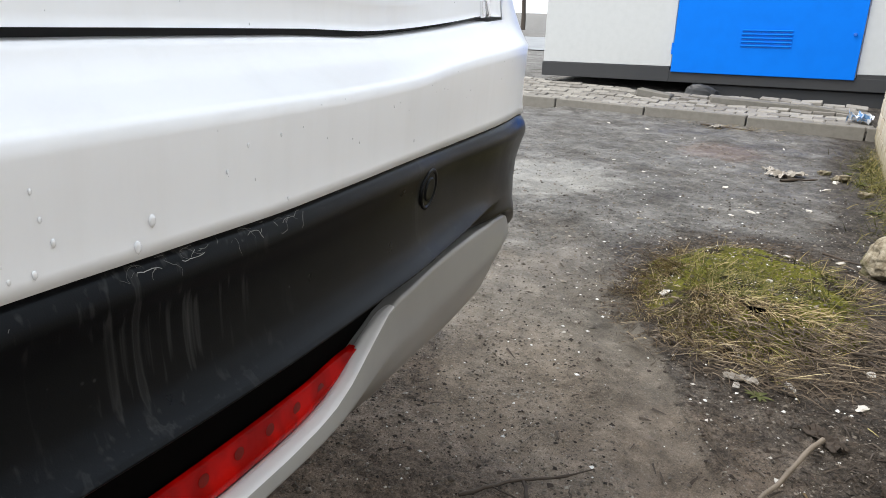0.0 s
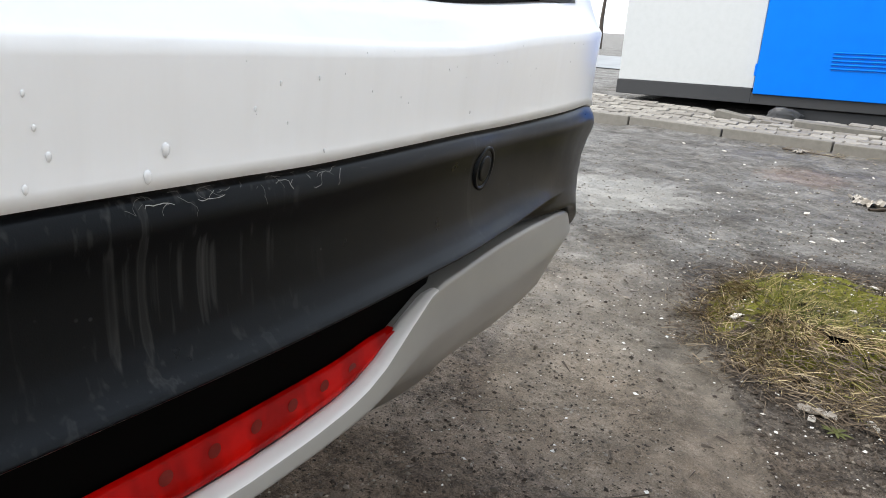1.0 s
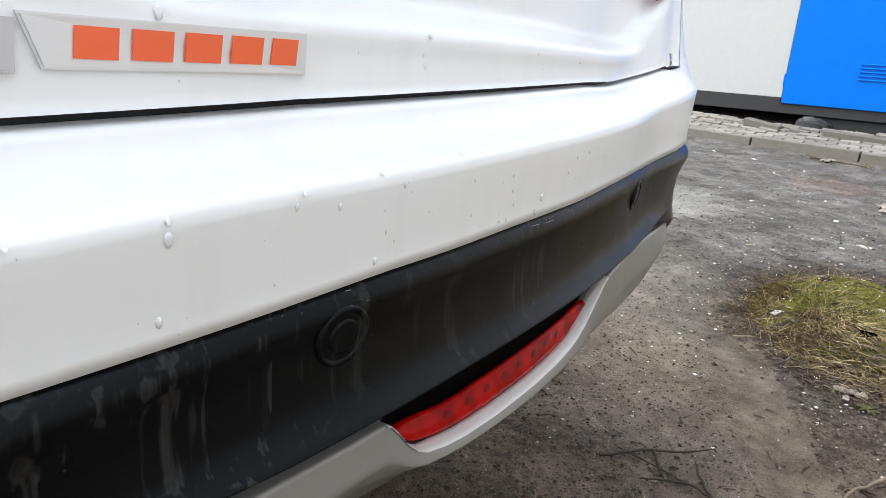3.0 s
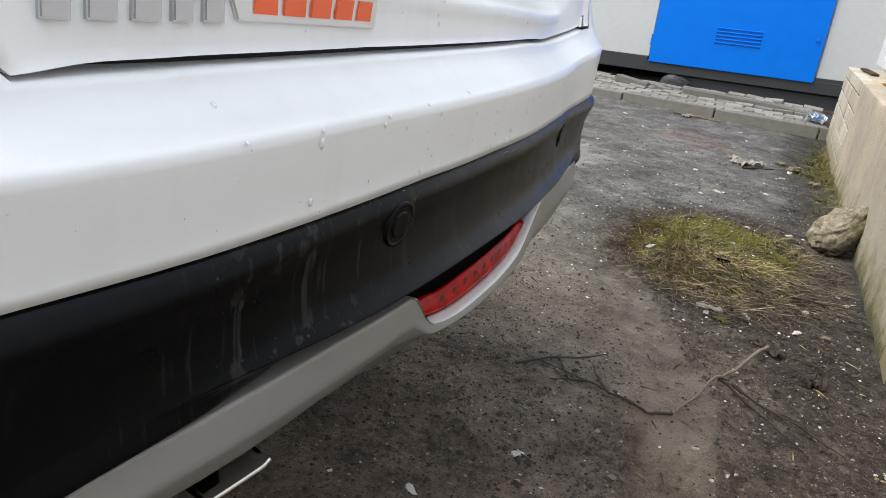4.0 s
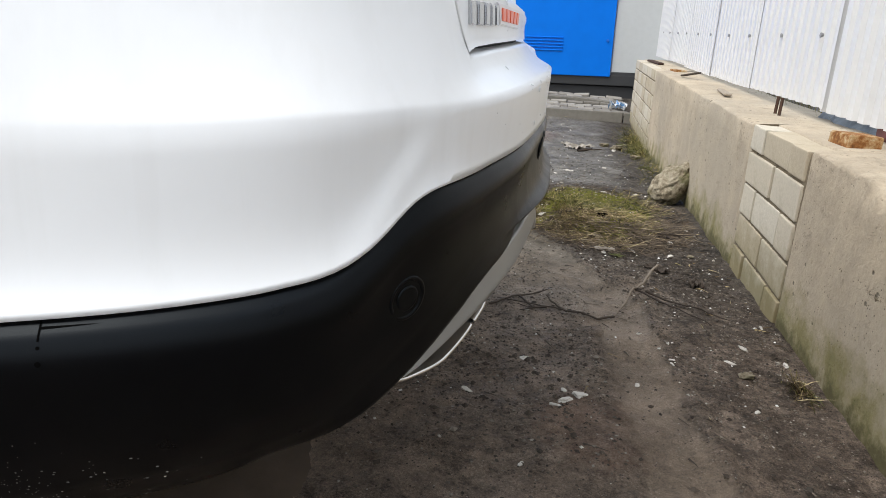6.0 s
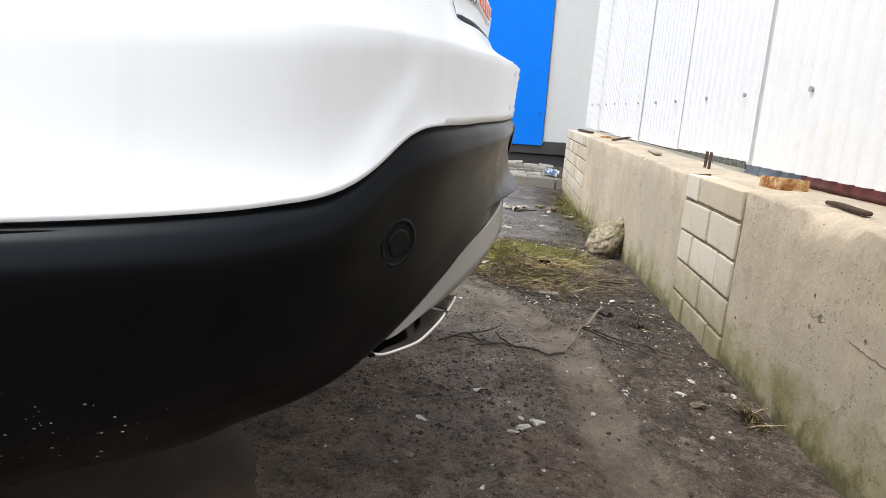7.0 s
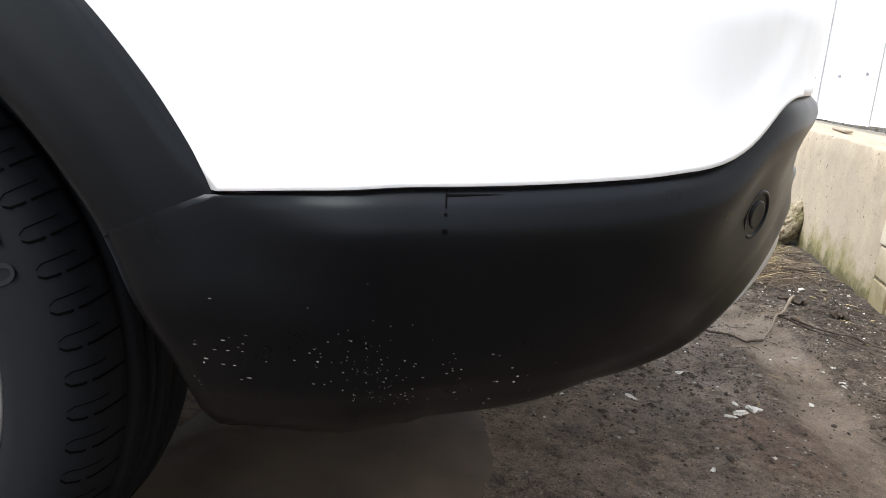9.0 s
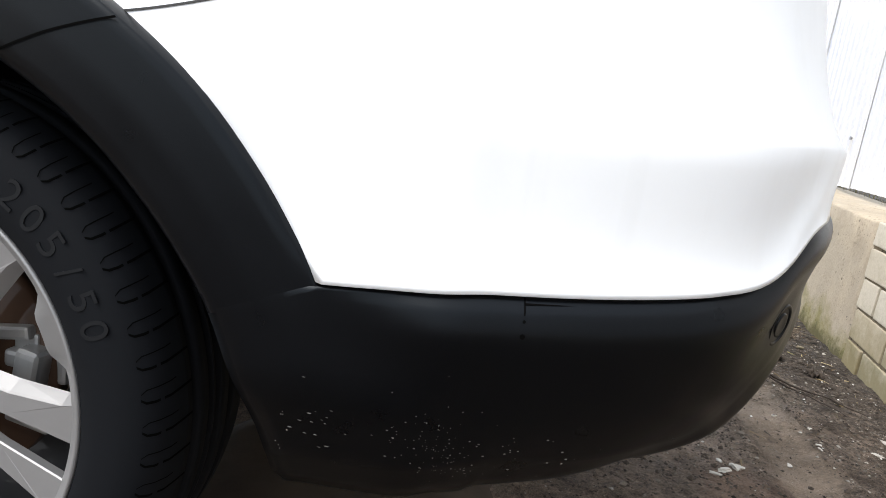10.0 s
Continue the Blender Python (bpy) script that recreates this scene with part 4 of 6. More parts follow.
US = sorted(set([round(v, 4) for v in np.linspace(-.735, .735, 141)] + [s * v for s in (-1, 1) for v in (.136, .15, .16, .169, .18, .19, .197, .205, .212, .219, .226, .233, .240, .245, .250, .254)]))
dv = []
for u in US:
    a, b = diff_low(u), diff_top(u) - .0085 * smooth(.258, .20, abs(u))
    b = max(b, a + 0.004)
    under = .006 + .026 * smooth(.45, .30, abs(u))
    col = [(a - under + .004, -.095), (a - under, -.050), (a, -.030), (a + .005, -.021)] + [(a + (b - a) * t, d) for t, d in ((.2, -.0145), (.4, -.0062), (.50, -.0022), (.55, -.0012), (.62, -.0016), (.80, -.0030), (.95, -.0042))] + [(b, -.0050), (b + .0006, -.0075), (b - .002, -.03)]
    dv += [skin(u, z, d - tuck(u)) for z, d in col]
put("diffuser", mesh_of("diffuser", dv, grid_faces(len(US), 14)), SILVER, car, "silver painted diffuser panel")
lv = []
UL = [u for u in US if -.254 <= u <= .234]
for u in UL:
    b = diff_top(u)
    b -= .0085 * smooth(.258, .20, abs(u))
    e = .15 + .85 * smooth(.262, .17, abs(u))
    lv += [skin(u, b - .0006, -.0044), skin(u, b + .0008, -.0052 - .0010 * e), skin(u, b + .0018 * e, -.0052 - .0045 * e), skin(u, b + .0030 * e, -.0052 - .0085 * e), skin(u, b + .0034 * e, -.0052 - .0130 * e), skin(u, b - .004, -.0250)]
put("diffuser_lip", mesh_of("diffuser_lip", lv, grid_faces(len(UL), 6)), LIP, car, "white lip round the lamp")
# fog lamp
fv = []
UF = [u for u in US if -.232 <= u <= .186]
for u in UF:
    lo = diff_top(u) - .0085 * smooth(.258, .20, abs(u)) + .0026
    hi = max(.4915 + .009 * smooth(-.14, -.22, u) + .004 * smooth(.10, .16, u), lo + .0006)
    fv += [skin(u, lo, -.0205), skin(u, lo + (hi - lo) * .10, -.0172), skin(u, lo + (hi - lo) * .44, -.0155), skin(u, lo + (hi - lo) * .52, -.0185), skin(u, lo + (hi - lo) * .93, -.0195), skin(u, hi, -.025)]
fog = put("fog_lamp", mesh_of("fog_lamp", fv, grid_faces(len(UF), 6)), RED, car, "red lens of the low fog lamp")
for k in range(9):
    u = -.150 + .034 * k
    bm = bmesh.new()
    bmesh.ops.create_circle(bm, cap_ends=True, segments=14, radius=.0048)
    p, q, w = skin(u, .4815, -.0183), skin(u + .01, .4815, -.0183), skin(u, .4915, -.0188)
    fr = Matrix(((q - p).normalized(), (w - p).normalized(), (q - p).cross(w - p).normalized())).transposed().to_4x4()
    fr.translation = p
    bmesh.ops.transform(bm, matrix=fr, verts=bm.verts)
    part("lamp_cell", bm, plain_paint("lamp_cell", (0.16, 0.003, 0.003), 0.3) if k == 0 else bpy.data.materials["lamp_cell"], fog)
# near-black sheet behind the lens paints the shade of the recess
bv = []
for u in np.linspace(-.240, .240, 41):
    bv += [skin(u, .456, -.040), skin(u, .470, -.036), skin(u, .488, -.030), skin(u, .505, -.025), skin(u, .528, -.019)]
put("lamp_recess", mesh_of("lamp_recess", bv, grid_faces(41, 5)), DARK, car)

# twin exhaust finishers: shallow trays whose bright lower rims show below the diffuser
for u0, u1, left_end in ((-.674, -.478, True), (-.466, -.397, False)):
    tv, n = [], 30
    for i in range(n):
        q = i / (n - 1)
        u = u0 + (u1 - u0) * q
        zb = float(np.interp(u, (-.74, -.70, -.6, -.47, -.39), (.390, .385, .387, .390, .390)))
        lift = (.002 if left_end else .004) * max(1 - (1 - q) * (u1 - u0) / .008, 0) ** 2 + (.006 * max(1 - q * (u1 - u0) / .03, 0) ** 2 if left_end else .003 * max(1 - q * (u1 - u0) / .006, 0) ** 2)
        zb += lift
        for dz, d in ((.012, -.12), (.0055, -.062), (.0048, -.053), (.0025, -.0505), (.0002, -.0515), (-.0012, -.056), (.001, -.12)):
            tv.append(skin(u, zb + dz, d - .016 * smooth(-.58, -.674, u)))
    tip = put("exhaust_tip", mesh_of("exhaust_tip", tv, grid_faces(n, 7)), CHROME, car, "polished chrome exhaust tip")
    # near-black sheet stands in for the shade inside the pipe
    iv = []
    for i in range(12):
        u = u0 + .012 + (u1 - u0 - .03) * i / 11
        iv += [skin(u, .394, -.10), skin(u, .445, -.085)]
    put("pipe_inside", mesh_of("pipe_inside", iv, grid_faces(12, 2)), DARK, tip)

# wheel arch bands
for cx in (AX, AX - BASE):
    for side in (-1, 1):
        av = []
        A = np.linspace(0, 1, 100)
        F = (1.0, 1.0, .985, .95, .88, .78, .68, .58, .5, .42, .33, .22, .13, .08, .04, .015, 0, .01)
        a0 = DEG_C - 0.15 if cx == AX else -18
        for a in A:
            deg = a0 + (198 - a0) * a
            for q, f in enumerate(F):
                r = arch_in(deg) + (arch_out(deg) - arch_in(deg)) * f
                x, z = r * math.cos(radians(deg)), r * math.sin(radians(deg))
                d = flank_d(AX + abs(x), AZ + z) - 0.004 * max((f - .93) / .07, 0) ** 2 * smooth(DEG_C, DEG_C + 7, deg)
                if cx == AX and deg < DEG_C:
                    d -= 0.0002
                d = (-.030, d)[q > 0] if q < len(F) - 1 else -.09
                x = cx + x
                av.append((x, side * (abs(plan_point(u_of_x(x))[1]) + d), AZ + z))
        fs = grid_faces(len(A), len(F))
        band = put("arch_band", mesh_of("arch_band", av, fs if side < 0 else [f[::-1] for f in fs]), BLACK, car, "matt black wheel arch band")
        if cx == AX:
            jv = []
            for q in range(9):
                t = q / 8
                deg = 52.6 + 9.2 * (1 - t)
                r = arch_in(deg) + (arch_out(deg) - arch_in(deg)) * t
                for w in (-.0012, .0012):
                    a = radians(deg) + w / r
                    x, z = cx + r * math.cos(a), AZ + r * math.sin(a)
                    d = flank_d(x, z)
                    jv.append((x, side * (abs(plan_point(u_of_x(x))[1]) + d + .0012), z))
            put("arch_joint", mesh_of("arch_joint", jv, grid_faces(9, 2) if side > 0 else [f[::-1] for f in grid_faces(9, 2)]), DARK, band)
# seam between bumper and quarter panel
for side in (-1, 1):
    qv = []
    for q in range(40):
        t = q / 39
        x = -.696 + .50 * t
        z = .706 + .16 * t ** 1.3
        u = u_of_x(x, 1)
        for w in (-.0011, .0011):
            qv.append(skin(side * u, z + w, white_d(side * u, z + w) + .0006))
    put("panel_seam", mesh_of("panel_seam", qv, grid_faces(40, 2) if side < 0 else [f[::-1] for f in grid_faces(40, 2)]), RUBBER, car)

# wheels
tp = [(.225, .088), (.235, .098), (.252, .1015), (.275, .1025), (.292, .098), (.303, .090), (.3095, .080), (.3135, .066), (.3155, .050), (.3165, .042), (.309, .040), (.309, .034), (.3168, .032), (.3175, .012), (.310, .010), (.310, .004), (.3175, .002)]
tp = tp + [(r, -h) for r, h in reversed(tp)]
tp = [(.215, .080)] + tp + [(.215, -.080)]


def spoke(bm, turn, side, flip):
    """One arm of a pair: flat machined face that widens to the rim, with a sloped outer flank."""
    face = [(.045, .007), (.135, .0165), (.2200, .0215), (.2125, .062), (.198, .055), (.135, .040), (.045, .028)]
    foot = [(.045, .008), (.135, .0175), (.2180, .0225), (.2090, .070), (.196, .064), (.135, .052), (.045, .040)]
    rows = []
    for pts, drop in ((face, 0.0), ([(x, z + (.0012 if k > 2 else -.0012)) for k, (x, z) in enumerate(face)], .0016), (foot, .013)):
        row = []
        for x, z in pts:
            h = .0905 - .020 * max((.215 - x) / .17, 0) ** 1.3 - drop
            p = Matrix.Rotation(-turn, 4, "Y") @ Vector((x, -flip * h, z * side))
            row.append(bm.verts.new(p))
        rows.append(row)
    n = len(face)
    bm.faces.new(rows[0])
    bm.faces.new(rows[-1][::-1])
    for r0, r1 in zip(rows, rows[1:]):
        for q in range(n):
            bm.faces.new((r0[q], r1[q], r1[(q + 1) % n], r0[(q + 1) % n]))


def wheel_at(x, y, turn):
    n = 120
    vs, fs = revolve(tp, n)
    flip = -1 if y > 0 else 1
    loc = Matrix.Translation((x, y, AZ + .004)) @ Matrix.Rotation(radians(turn), 4, "Y")
    base = new("wheel", None)
    base.parent = car
    base["label"] = "alloy wheel with a low road tyre"
    base.matrix_world = loc
    body = [Vector((a, -b * flip, c)) for a, b, c in vs]
    ob = put("tyre", mesh_of("tyre", body, fs if flip < 0 else [f[::-1] for f in fs]), TYRE, base, "black road tyre with shoulder grooves")
    # shade of the shoulder grooves, painted as dark strips just above the rubber
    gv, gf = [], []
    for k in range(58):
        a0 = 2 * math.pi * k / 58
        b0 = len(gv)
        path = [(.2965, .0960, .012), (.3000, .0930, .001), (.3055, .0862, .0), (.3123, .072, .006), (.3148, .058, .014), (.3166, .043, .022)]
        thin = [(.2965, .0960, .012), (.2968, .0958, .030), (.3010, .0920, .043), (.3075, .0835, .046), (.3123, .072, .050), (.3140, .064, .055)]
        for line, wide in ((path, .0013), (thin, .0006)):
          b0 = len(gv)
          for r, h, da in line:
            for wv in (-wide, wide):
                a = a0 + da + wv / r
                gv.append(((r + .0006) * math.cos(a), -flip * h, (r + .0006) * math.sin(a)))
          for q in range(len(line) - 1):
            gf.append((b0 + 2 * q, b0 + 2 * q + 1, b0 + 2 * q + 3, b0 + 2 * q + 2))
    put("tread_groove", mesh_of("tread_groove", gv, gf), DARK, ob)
    for k, ch in enumerate("205/50"):
        cu = bpy.data.curves.new("tyre_figure", "FONT")
        cu.body, cu.size, cu.extrude, cu.align_x = ch, .042, .0006, "CENTER"
        tmp = new("tyre_figure", cu)
        me = bpy.data.meshes.new_from_object(tmp.evaluated_get(bpy.context.evaluated_depsgraph_get()))
        bpy.data.objects.remove(tmp)
        me.materials.clear()
        a = radians(55 - 6.2 * k)
        lay = Matrix(((flip, 0, 0, 0), (0, 0, -flip, -flip * .1024), (0, 1, 0, .255), (0, 0, 0, 1)))
        me.transform(Matrix.Rotation(math.pi / 2 - a - radians(turn), 4, "Y") @ lay)
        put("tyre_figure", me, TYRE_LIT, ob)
    rv, n = [], 180
    for k in range(n):
        a = 2 * math.pi * k / n
        off = abs((math.degrees(a) % 72) - 36)           # degrees from the middle of the wide window
        ri = .2170 - .0165 * smooth(11, 4.5, off)
        for r, h in ((.226, .086), (.2305, .093), (.2295, .0965), (.2270, .0968), (.2245, .0925), (ri + .0012, .0905), (ri, .0890), (ri + .0004, .070), (.2075, .05), (.200, -.07), (.212, -.09)):
            rv.append((r * math.cos(a), -h * flip, r * math.sin(a)))
    fs = [(k * 11 + q, ((k + 1) % n) * 11 + q, ((k + 1) % n) * 11 + q + 1, k * 11 + q + 1) for k in range(n) for q in range(10)]
    put("rim", mesh_of("rim", rv, fs if flip > 0 else [f[::-1] for f in fs]), ALLOY, base, "machined alloy rim with a bead edge")
    vs, fs = revolve([(.2125, .074), (.2065, .05), (.1985, -.07), (.10, -.072)], 72)
    put("barrel", mesh_of("barrel", [Vector((a, -b * flip, c)) for a, b, c in vs], fs), ALLOYD, base)
    for k in range(5):
        for sgn in (-1, 1):
            bm = bmesh.new()
            spoke(bm, radians(72 * k), sgn, flip)
            bmesh.ops.recalc_face_normals(bm, faces=bm.faces)
            part("spoke", bm, ALLOY, base)
    vs, fs = revolve([(.001, .082), (.03, .082), (.055, .078), (.062, .06), (.062, .03)], 48)
    put("hub", mesh_of("hub", [Vector((a, -b * flip, c)) for a, b, c in vs], fs), ALLOY, base)
    vs, fs = revolve([(.06, .012), (.135, .012), (.135, -.006), (.06, -.006)], 64)
    put("brake_disc", mesh_of("brake_disc", [Vector((a, -b * flip, c)) for a, b, c in vs], fs), IRON, base)
    bm = bmesh.new()
    upright = Matrix.Rotation(radians(-turn), 4, "Y")
    box(bm, (.030, .05, .050), upright @ pose(.112, -flip * .010, .014, 0, 8, 0), .009, 3)
    box(bm, (.022, .03, .020), upright @ pose(.092, -flip * .012, .022, 0, 0, 0), .005, 2)
    box(bm, (.060, .022, .016), upright @ pose(.078, -flip * .012, .048, 0, -10, 0), .004, 2)
    box(bm, (.030, .022, .030), upright @ pose(.098, -flip * .004, .036, 0, 0, 0), .004, 2)
    box(bm, (.020, .04, .050), upright @ pose(.135, -flip * -.010, .020, 0, 0, 0), .005, 2)
    part("caliper", bm, CALIPER, base, "grey cast brake caliper")
    bm = bmesh.new()
    box(bm, (.055, .020, .010), upright @ pose(.105, -flip * .010, -.054, 0, 8, 0), .003, 2)
    part("caliper_bracket", bm, CALIPER, base)


for cx in (AX, AX - BASE):
    for side in (-1, 1):
        wheel_at(cx + .010, side * .752, 10)

# inner arches, floor pan and tank close the car below
for cx in (AX, AX - BASE):
    for side in (-1, 1):
        av = []
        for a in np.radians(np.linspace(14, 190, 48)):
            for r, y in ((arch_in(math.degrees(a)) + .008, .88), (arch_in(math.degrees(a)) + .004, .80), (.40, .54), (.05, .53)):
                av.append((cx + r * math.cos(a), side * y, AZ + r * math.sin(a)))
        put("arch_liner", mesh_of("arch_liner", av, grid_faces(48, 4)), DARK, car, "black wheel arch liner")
bm = bmesh.new()
box(bm, (3.3, 1.02, .06), pose(-2.45, 0, .27), .02)
box(bm, (1.5, 1.66, .10), pose(-2.31, 0, .29), .02)
box(bm, (.42, 1.10, .12), pose(-.46, 0, .48), .04)
box(bm, (.40, .42, .12), pose(-.50, -.30, .47), .04, 2)
part("floor_pan", bm, UNDER, car, "dark underbody")

# greenhouse, bonnet and roof
def house(t, s):
    """t from belt to roof edge, s round from the tailgate's middle to the windscreen's."""
    u = s * U_END
    p = skin(u, belt(u), white_d(u, belt(u)))
    x = p.x
    rear, front = -.085, -2.75
    x = max(min(x, rear), front)
    xr = -.40 + (x - rear) * (1.55 / (2.75 - .085))
    yy = p.y * (1 - .02 * t)
    return Vector((x + (xr - x) * t ** 1.1, yy * (1 - .27 * t ** 1.3), BELT + .46 * math.sin(t * math.pi / 2) ** .9 + .02 * t))


hs = list(np.linspace(-.86, .86, 150))
hv = [house(t, s) for s in hs for t in np.linspace(0, .93, 9)]
put("side_glass", mesh_of("side_glass", hv, [f[::-1] for f in grid_faces(len(hs), 9)]), GLASSK, car, "dark tinted windows")
rv = [house(t, s) for s in hs for t in np.linspace(.925, 1, 4)]
nr = len(hs)
roofs = []
for i, s in enumerate(hs):
    roofs.append(house(1, s))
for p in roofs:
    rv.append(Vector((p.x * .98 - .02, p.y * .5, p.z + .035)))
for p in roofs:
    rv.append(Vector((p.x * .9 - .12, 0, p.z + .045)))
rf = [f[::-1] for f in grid_faces(nr, 4)]
o1, o2 = nr * 4, nr * 5
for i in range(nr - 1):
    rf.append((i * 4 + 3, o1 + i, o1 + i + 1, i * 4 + 7))
    rf.append((o1 + i, o2 + i, o2 + i + 1, o1 + i + 1))
put("roof", mesh_of("roof", rv, rf), WHITE, car, "white roof panel")
bv, nb = [], 26
for i in range(nb):
    x = -2.62 - 1.70 * i / (nb - 1)
    u = u_of_x(x)
    p = skin(u, belt(u), white_d(u, belt(u)))
    for j in range(13):
        s = -1 + j / 6
        bv.append((x, p.y * s, belt(u) + .05 * (1 - s * s) * (1 - .6 * i / nb)))
put("bonnet", mesh_of("bonnet", bv, grid_faces(nb, 13)), WHITE, car, "white bonnet")

# ---------------------------------------------------------------- retaining wall
WALL_TURN = math.degrees(math.atan(-WS))


def wall_top(y):
    return 0.505 + 0.030 * y if y < 1.4 else 0.547 + 0.042 * (y - 1.4)


def concrete_block(name, y0, y1, seed, label):
    """A cast block of the wall with a worn front edge. Front face along the wall's line."""
    n, rows = max(int((y1 - y0) / 0.014), 8), []
    depth = 0.42
    o = Vector((seed * 5.1, 0, 0))
    for i in range(n + 1):
        y = y0 + (y1 - y0) * i / n
        zt = wall_top(y)
        e = 0.006 + 0.007 * abs(noise.noise(Vector((y * 3.1, seed, 0)))) + 0.045 * max(noise.noise(Vector((y * 5.3, seed, 4))) - 0.28, 0) + 0.016 * max(noise.noise(Vector((y * 17, seed, 2))) - 0.05, 0) + 0.010 * max(noise.noise(Vector((y * 45, seed, 3))), 0)
        e += (0.030 + 0.012 * noise.noise(Vector((y * 40, 1, 1)))) * math.exp(-((y - 0.20) / 0.045) ** 2) * (seed == 1)      # broken-out edge
        ends = 0.010 * (i in (0, n))
        prof = [(0.0, -0.25), (0.0, 0.05), (0.0, 0.18), (0.0, 0.30), (0.0, zt - 0.09), (0.0, zt - e * 1.6), (e * (0.40 + 0.25 * noise.noise(Vector((y * 60, seed, 5)))), zt - e * (0.75 + 0.3 * noise.noise(Vector((y * 70, seed, 6))))), (e * 1.5, zt - 0.004), (0.10, zt), (0.2, zt), (0.3, zt), (depth, zt - 0.004), (depth, -0.25)]
        for x, z in prof:
            w = 0.005 * noise.noise(Vector((y * 2.2, z * 3, seed))) + 0.0025 * noise.noise(Vector((y * 11, z * 13 + x * 9, seed)))
            nx = wall_x(y) + x + (w + ends if x < 0.05 else 0)
            nz = z + (w if z > 0.3 else 0)
            rows.append((nx, y, nz))
    fs = grid_faces(n + 1, 13)
    fs += [tuple(range(13)), tuple(range(n * 13, n * 13 + 13))[::-1]]
    me = mesh_of(name, rows, [f[::-1] for f in fs])
    return tagged(put(name, me, CONC), label, "concrete wall", kind="structure")


concrete_block("wall_near", -4.6, 0.695, 1, "cast concrete retaining wall block with mossy foot")
concrete_block("wall_middle", 1.33, 4.70, 2, "cast concrete retaining wall block with hairline cracks")


def brick_face(name, y0, y1, odd, even, label):
    """Rough mortar core with separate bricks standing proud, laid downwards from the wall's top."""
    core = thing(name, label, "brick wall", kind="structure")
    vs, ny, nz = [], int((y1 - y0) / .016), 34
    for i in range(ny + 1):
        y = y0 - .012 + (y1 - y0 + .024) * i / ny
        for j in range(nz + 1):
            z = -.2 + (wall_top(y) - .010 + .2) * j / nz
            vs.append((wall_x(y) + .0085 + .0050 * noise.noise(Vector((y * 60, z * 60, 3))), y, z))
        vs += [(wall_x(y) + .06, y, wall_top(y) - .020), (wall_x(y) + .42, y, wall_top(y) - .020), (wall_x(y) + .42, y, -.2)]
    put("mortar", mesh_of("mortar", vs, [f[::-1] for f in grid_faces(ny + 1, nz + 4)]), CONC_TOP, core)
    vs = []
    for i in range(ny + 1):
        y = y0 + (y1 - y0) * i / ny
        w = .004 * noise.noise(Vector((y * 14, 2, 6)))
        for x, z in ((.085 + w, -.030), (.088 + w, -.002), (.20, .001 + w * .6), (.32, .001), (.42, -.003), (.42, -.030)):
            vs.append((wall_x(y) + x, y, wall_top(y) + z))
    put("mortar_cap", mesh_of("mortar_cap", vs, [f[::-1] for f in grid_faces(ny + 1, 6)]), CONC, core, "rough concrete capping behind the bricks")
    rg = random.Random(int(y0 * 100))
    shapes = {}
    slope = math.degrees(math.atan(.033))
    top, c = .0, 0
    while top < .60:
        high = .098 if c == 0 else .120
        lens = even if c % 2 == 0 else odd
        y, k = y0, 0
        while y < y1 - .03:
            L = min(lens[k % len(lens)], y1 - y)
            if y1 - y - L < .05:
                L = y1 - y
            key = (round(L, 2), high, rg.randrange(3))
            if key not in shapes:
                bm = bmesh.new()
                box(bm, (.11, L - .013, high - .012), None, .0045, 2)
                for v in bm.verts:
                    v.co += Vector((noise.noise(v.co * 31 + Vector((key[2] * 5, L * 9, 0))), noise.noise(v.co * 37 + Vector((0, key[2] * 7, L * 9))), noise.noise(v.co * 41 + Vector((3, L * 9, key[2]))))) * .0032
                me = data_of("brick", bm)
                me.materials.append(BRICK)
                shapes[key] = me
            ob = new("brick", shapes[key])
            ob.parent = core
            yc = y + L / 2
            ob.matrix_world = pose(wall_x(yc) + .055 + rg.uniform(-.003, .003), yc, wall_top(yc) - top - high / 2 - .002, slope + rg.uniform(-.6, .6), rg.uniform(-.8, .8), WALL_TURN + rg.uniform(-.7, .7))
            y += L
            k += 1
        top += high
        c += 1
    return core


brick_face("wall_brick_infill", 0.70, 1.325, (.295, .33), (.155, .30, .17), "pale silicate brick infill between two concrete blocks")
brick_face("wall_brick_end", 4.71, 6.85, (.26, .26), (.13, .26, .26), "pale silicate brick end of the retaining wall")

# ---------------------------------------------------------------- sheet fence on the wall
FX = 1.0


def fence_x(y):
    return FX + WS * y


def fence_low(y):
    return 0.552 + 0.030 * y + 0.012 * max(y - 3, 0)


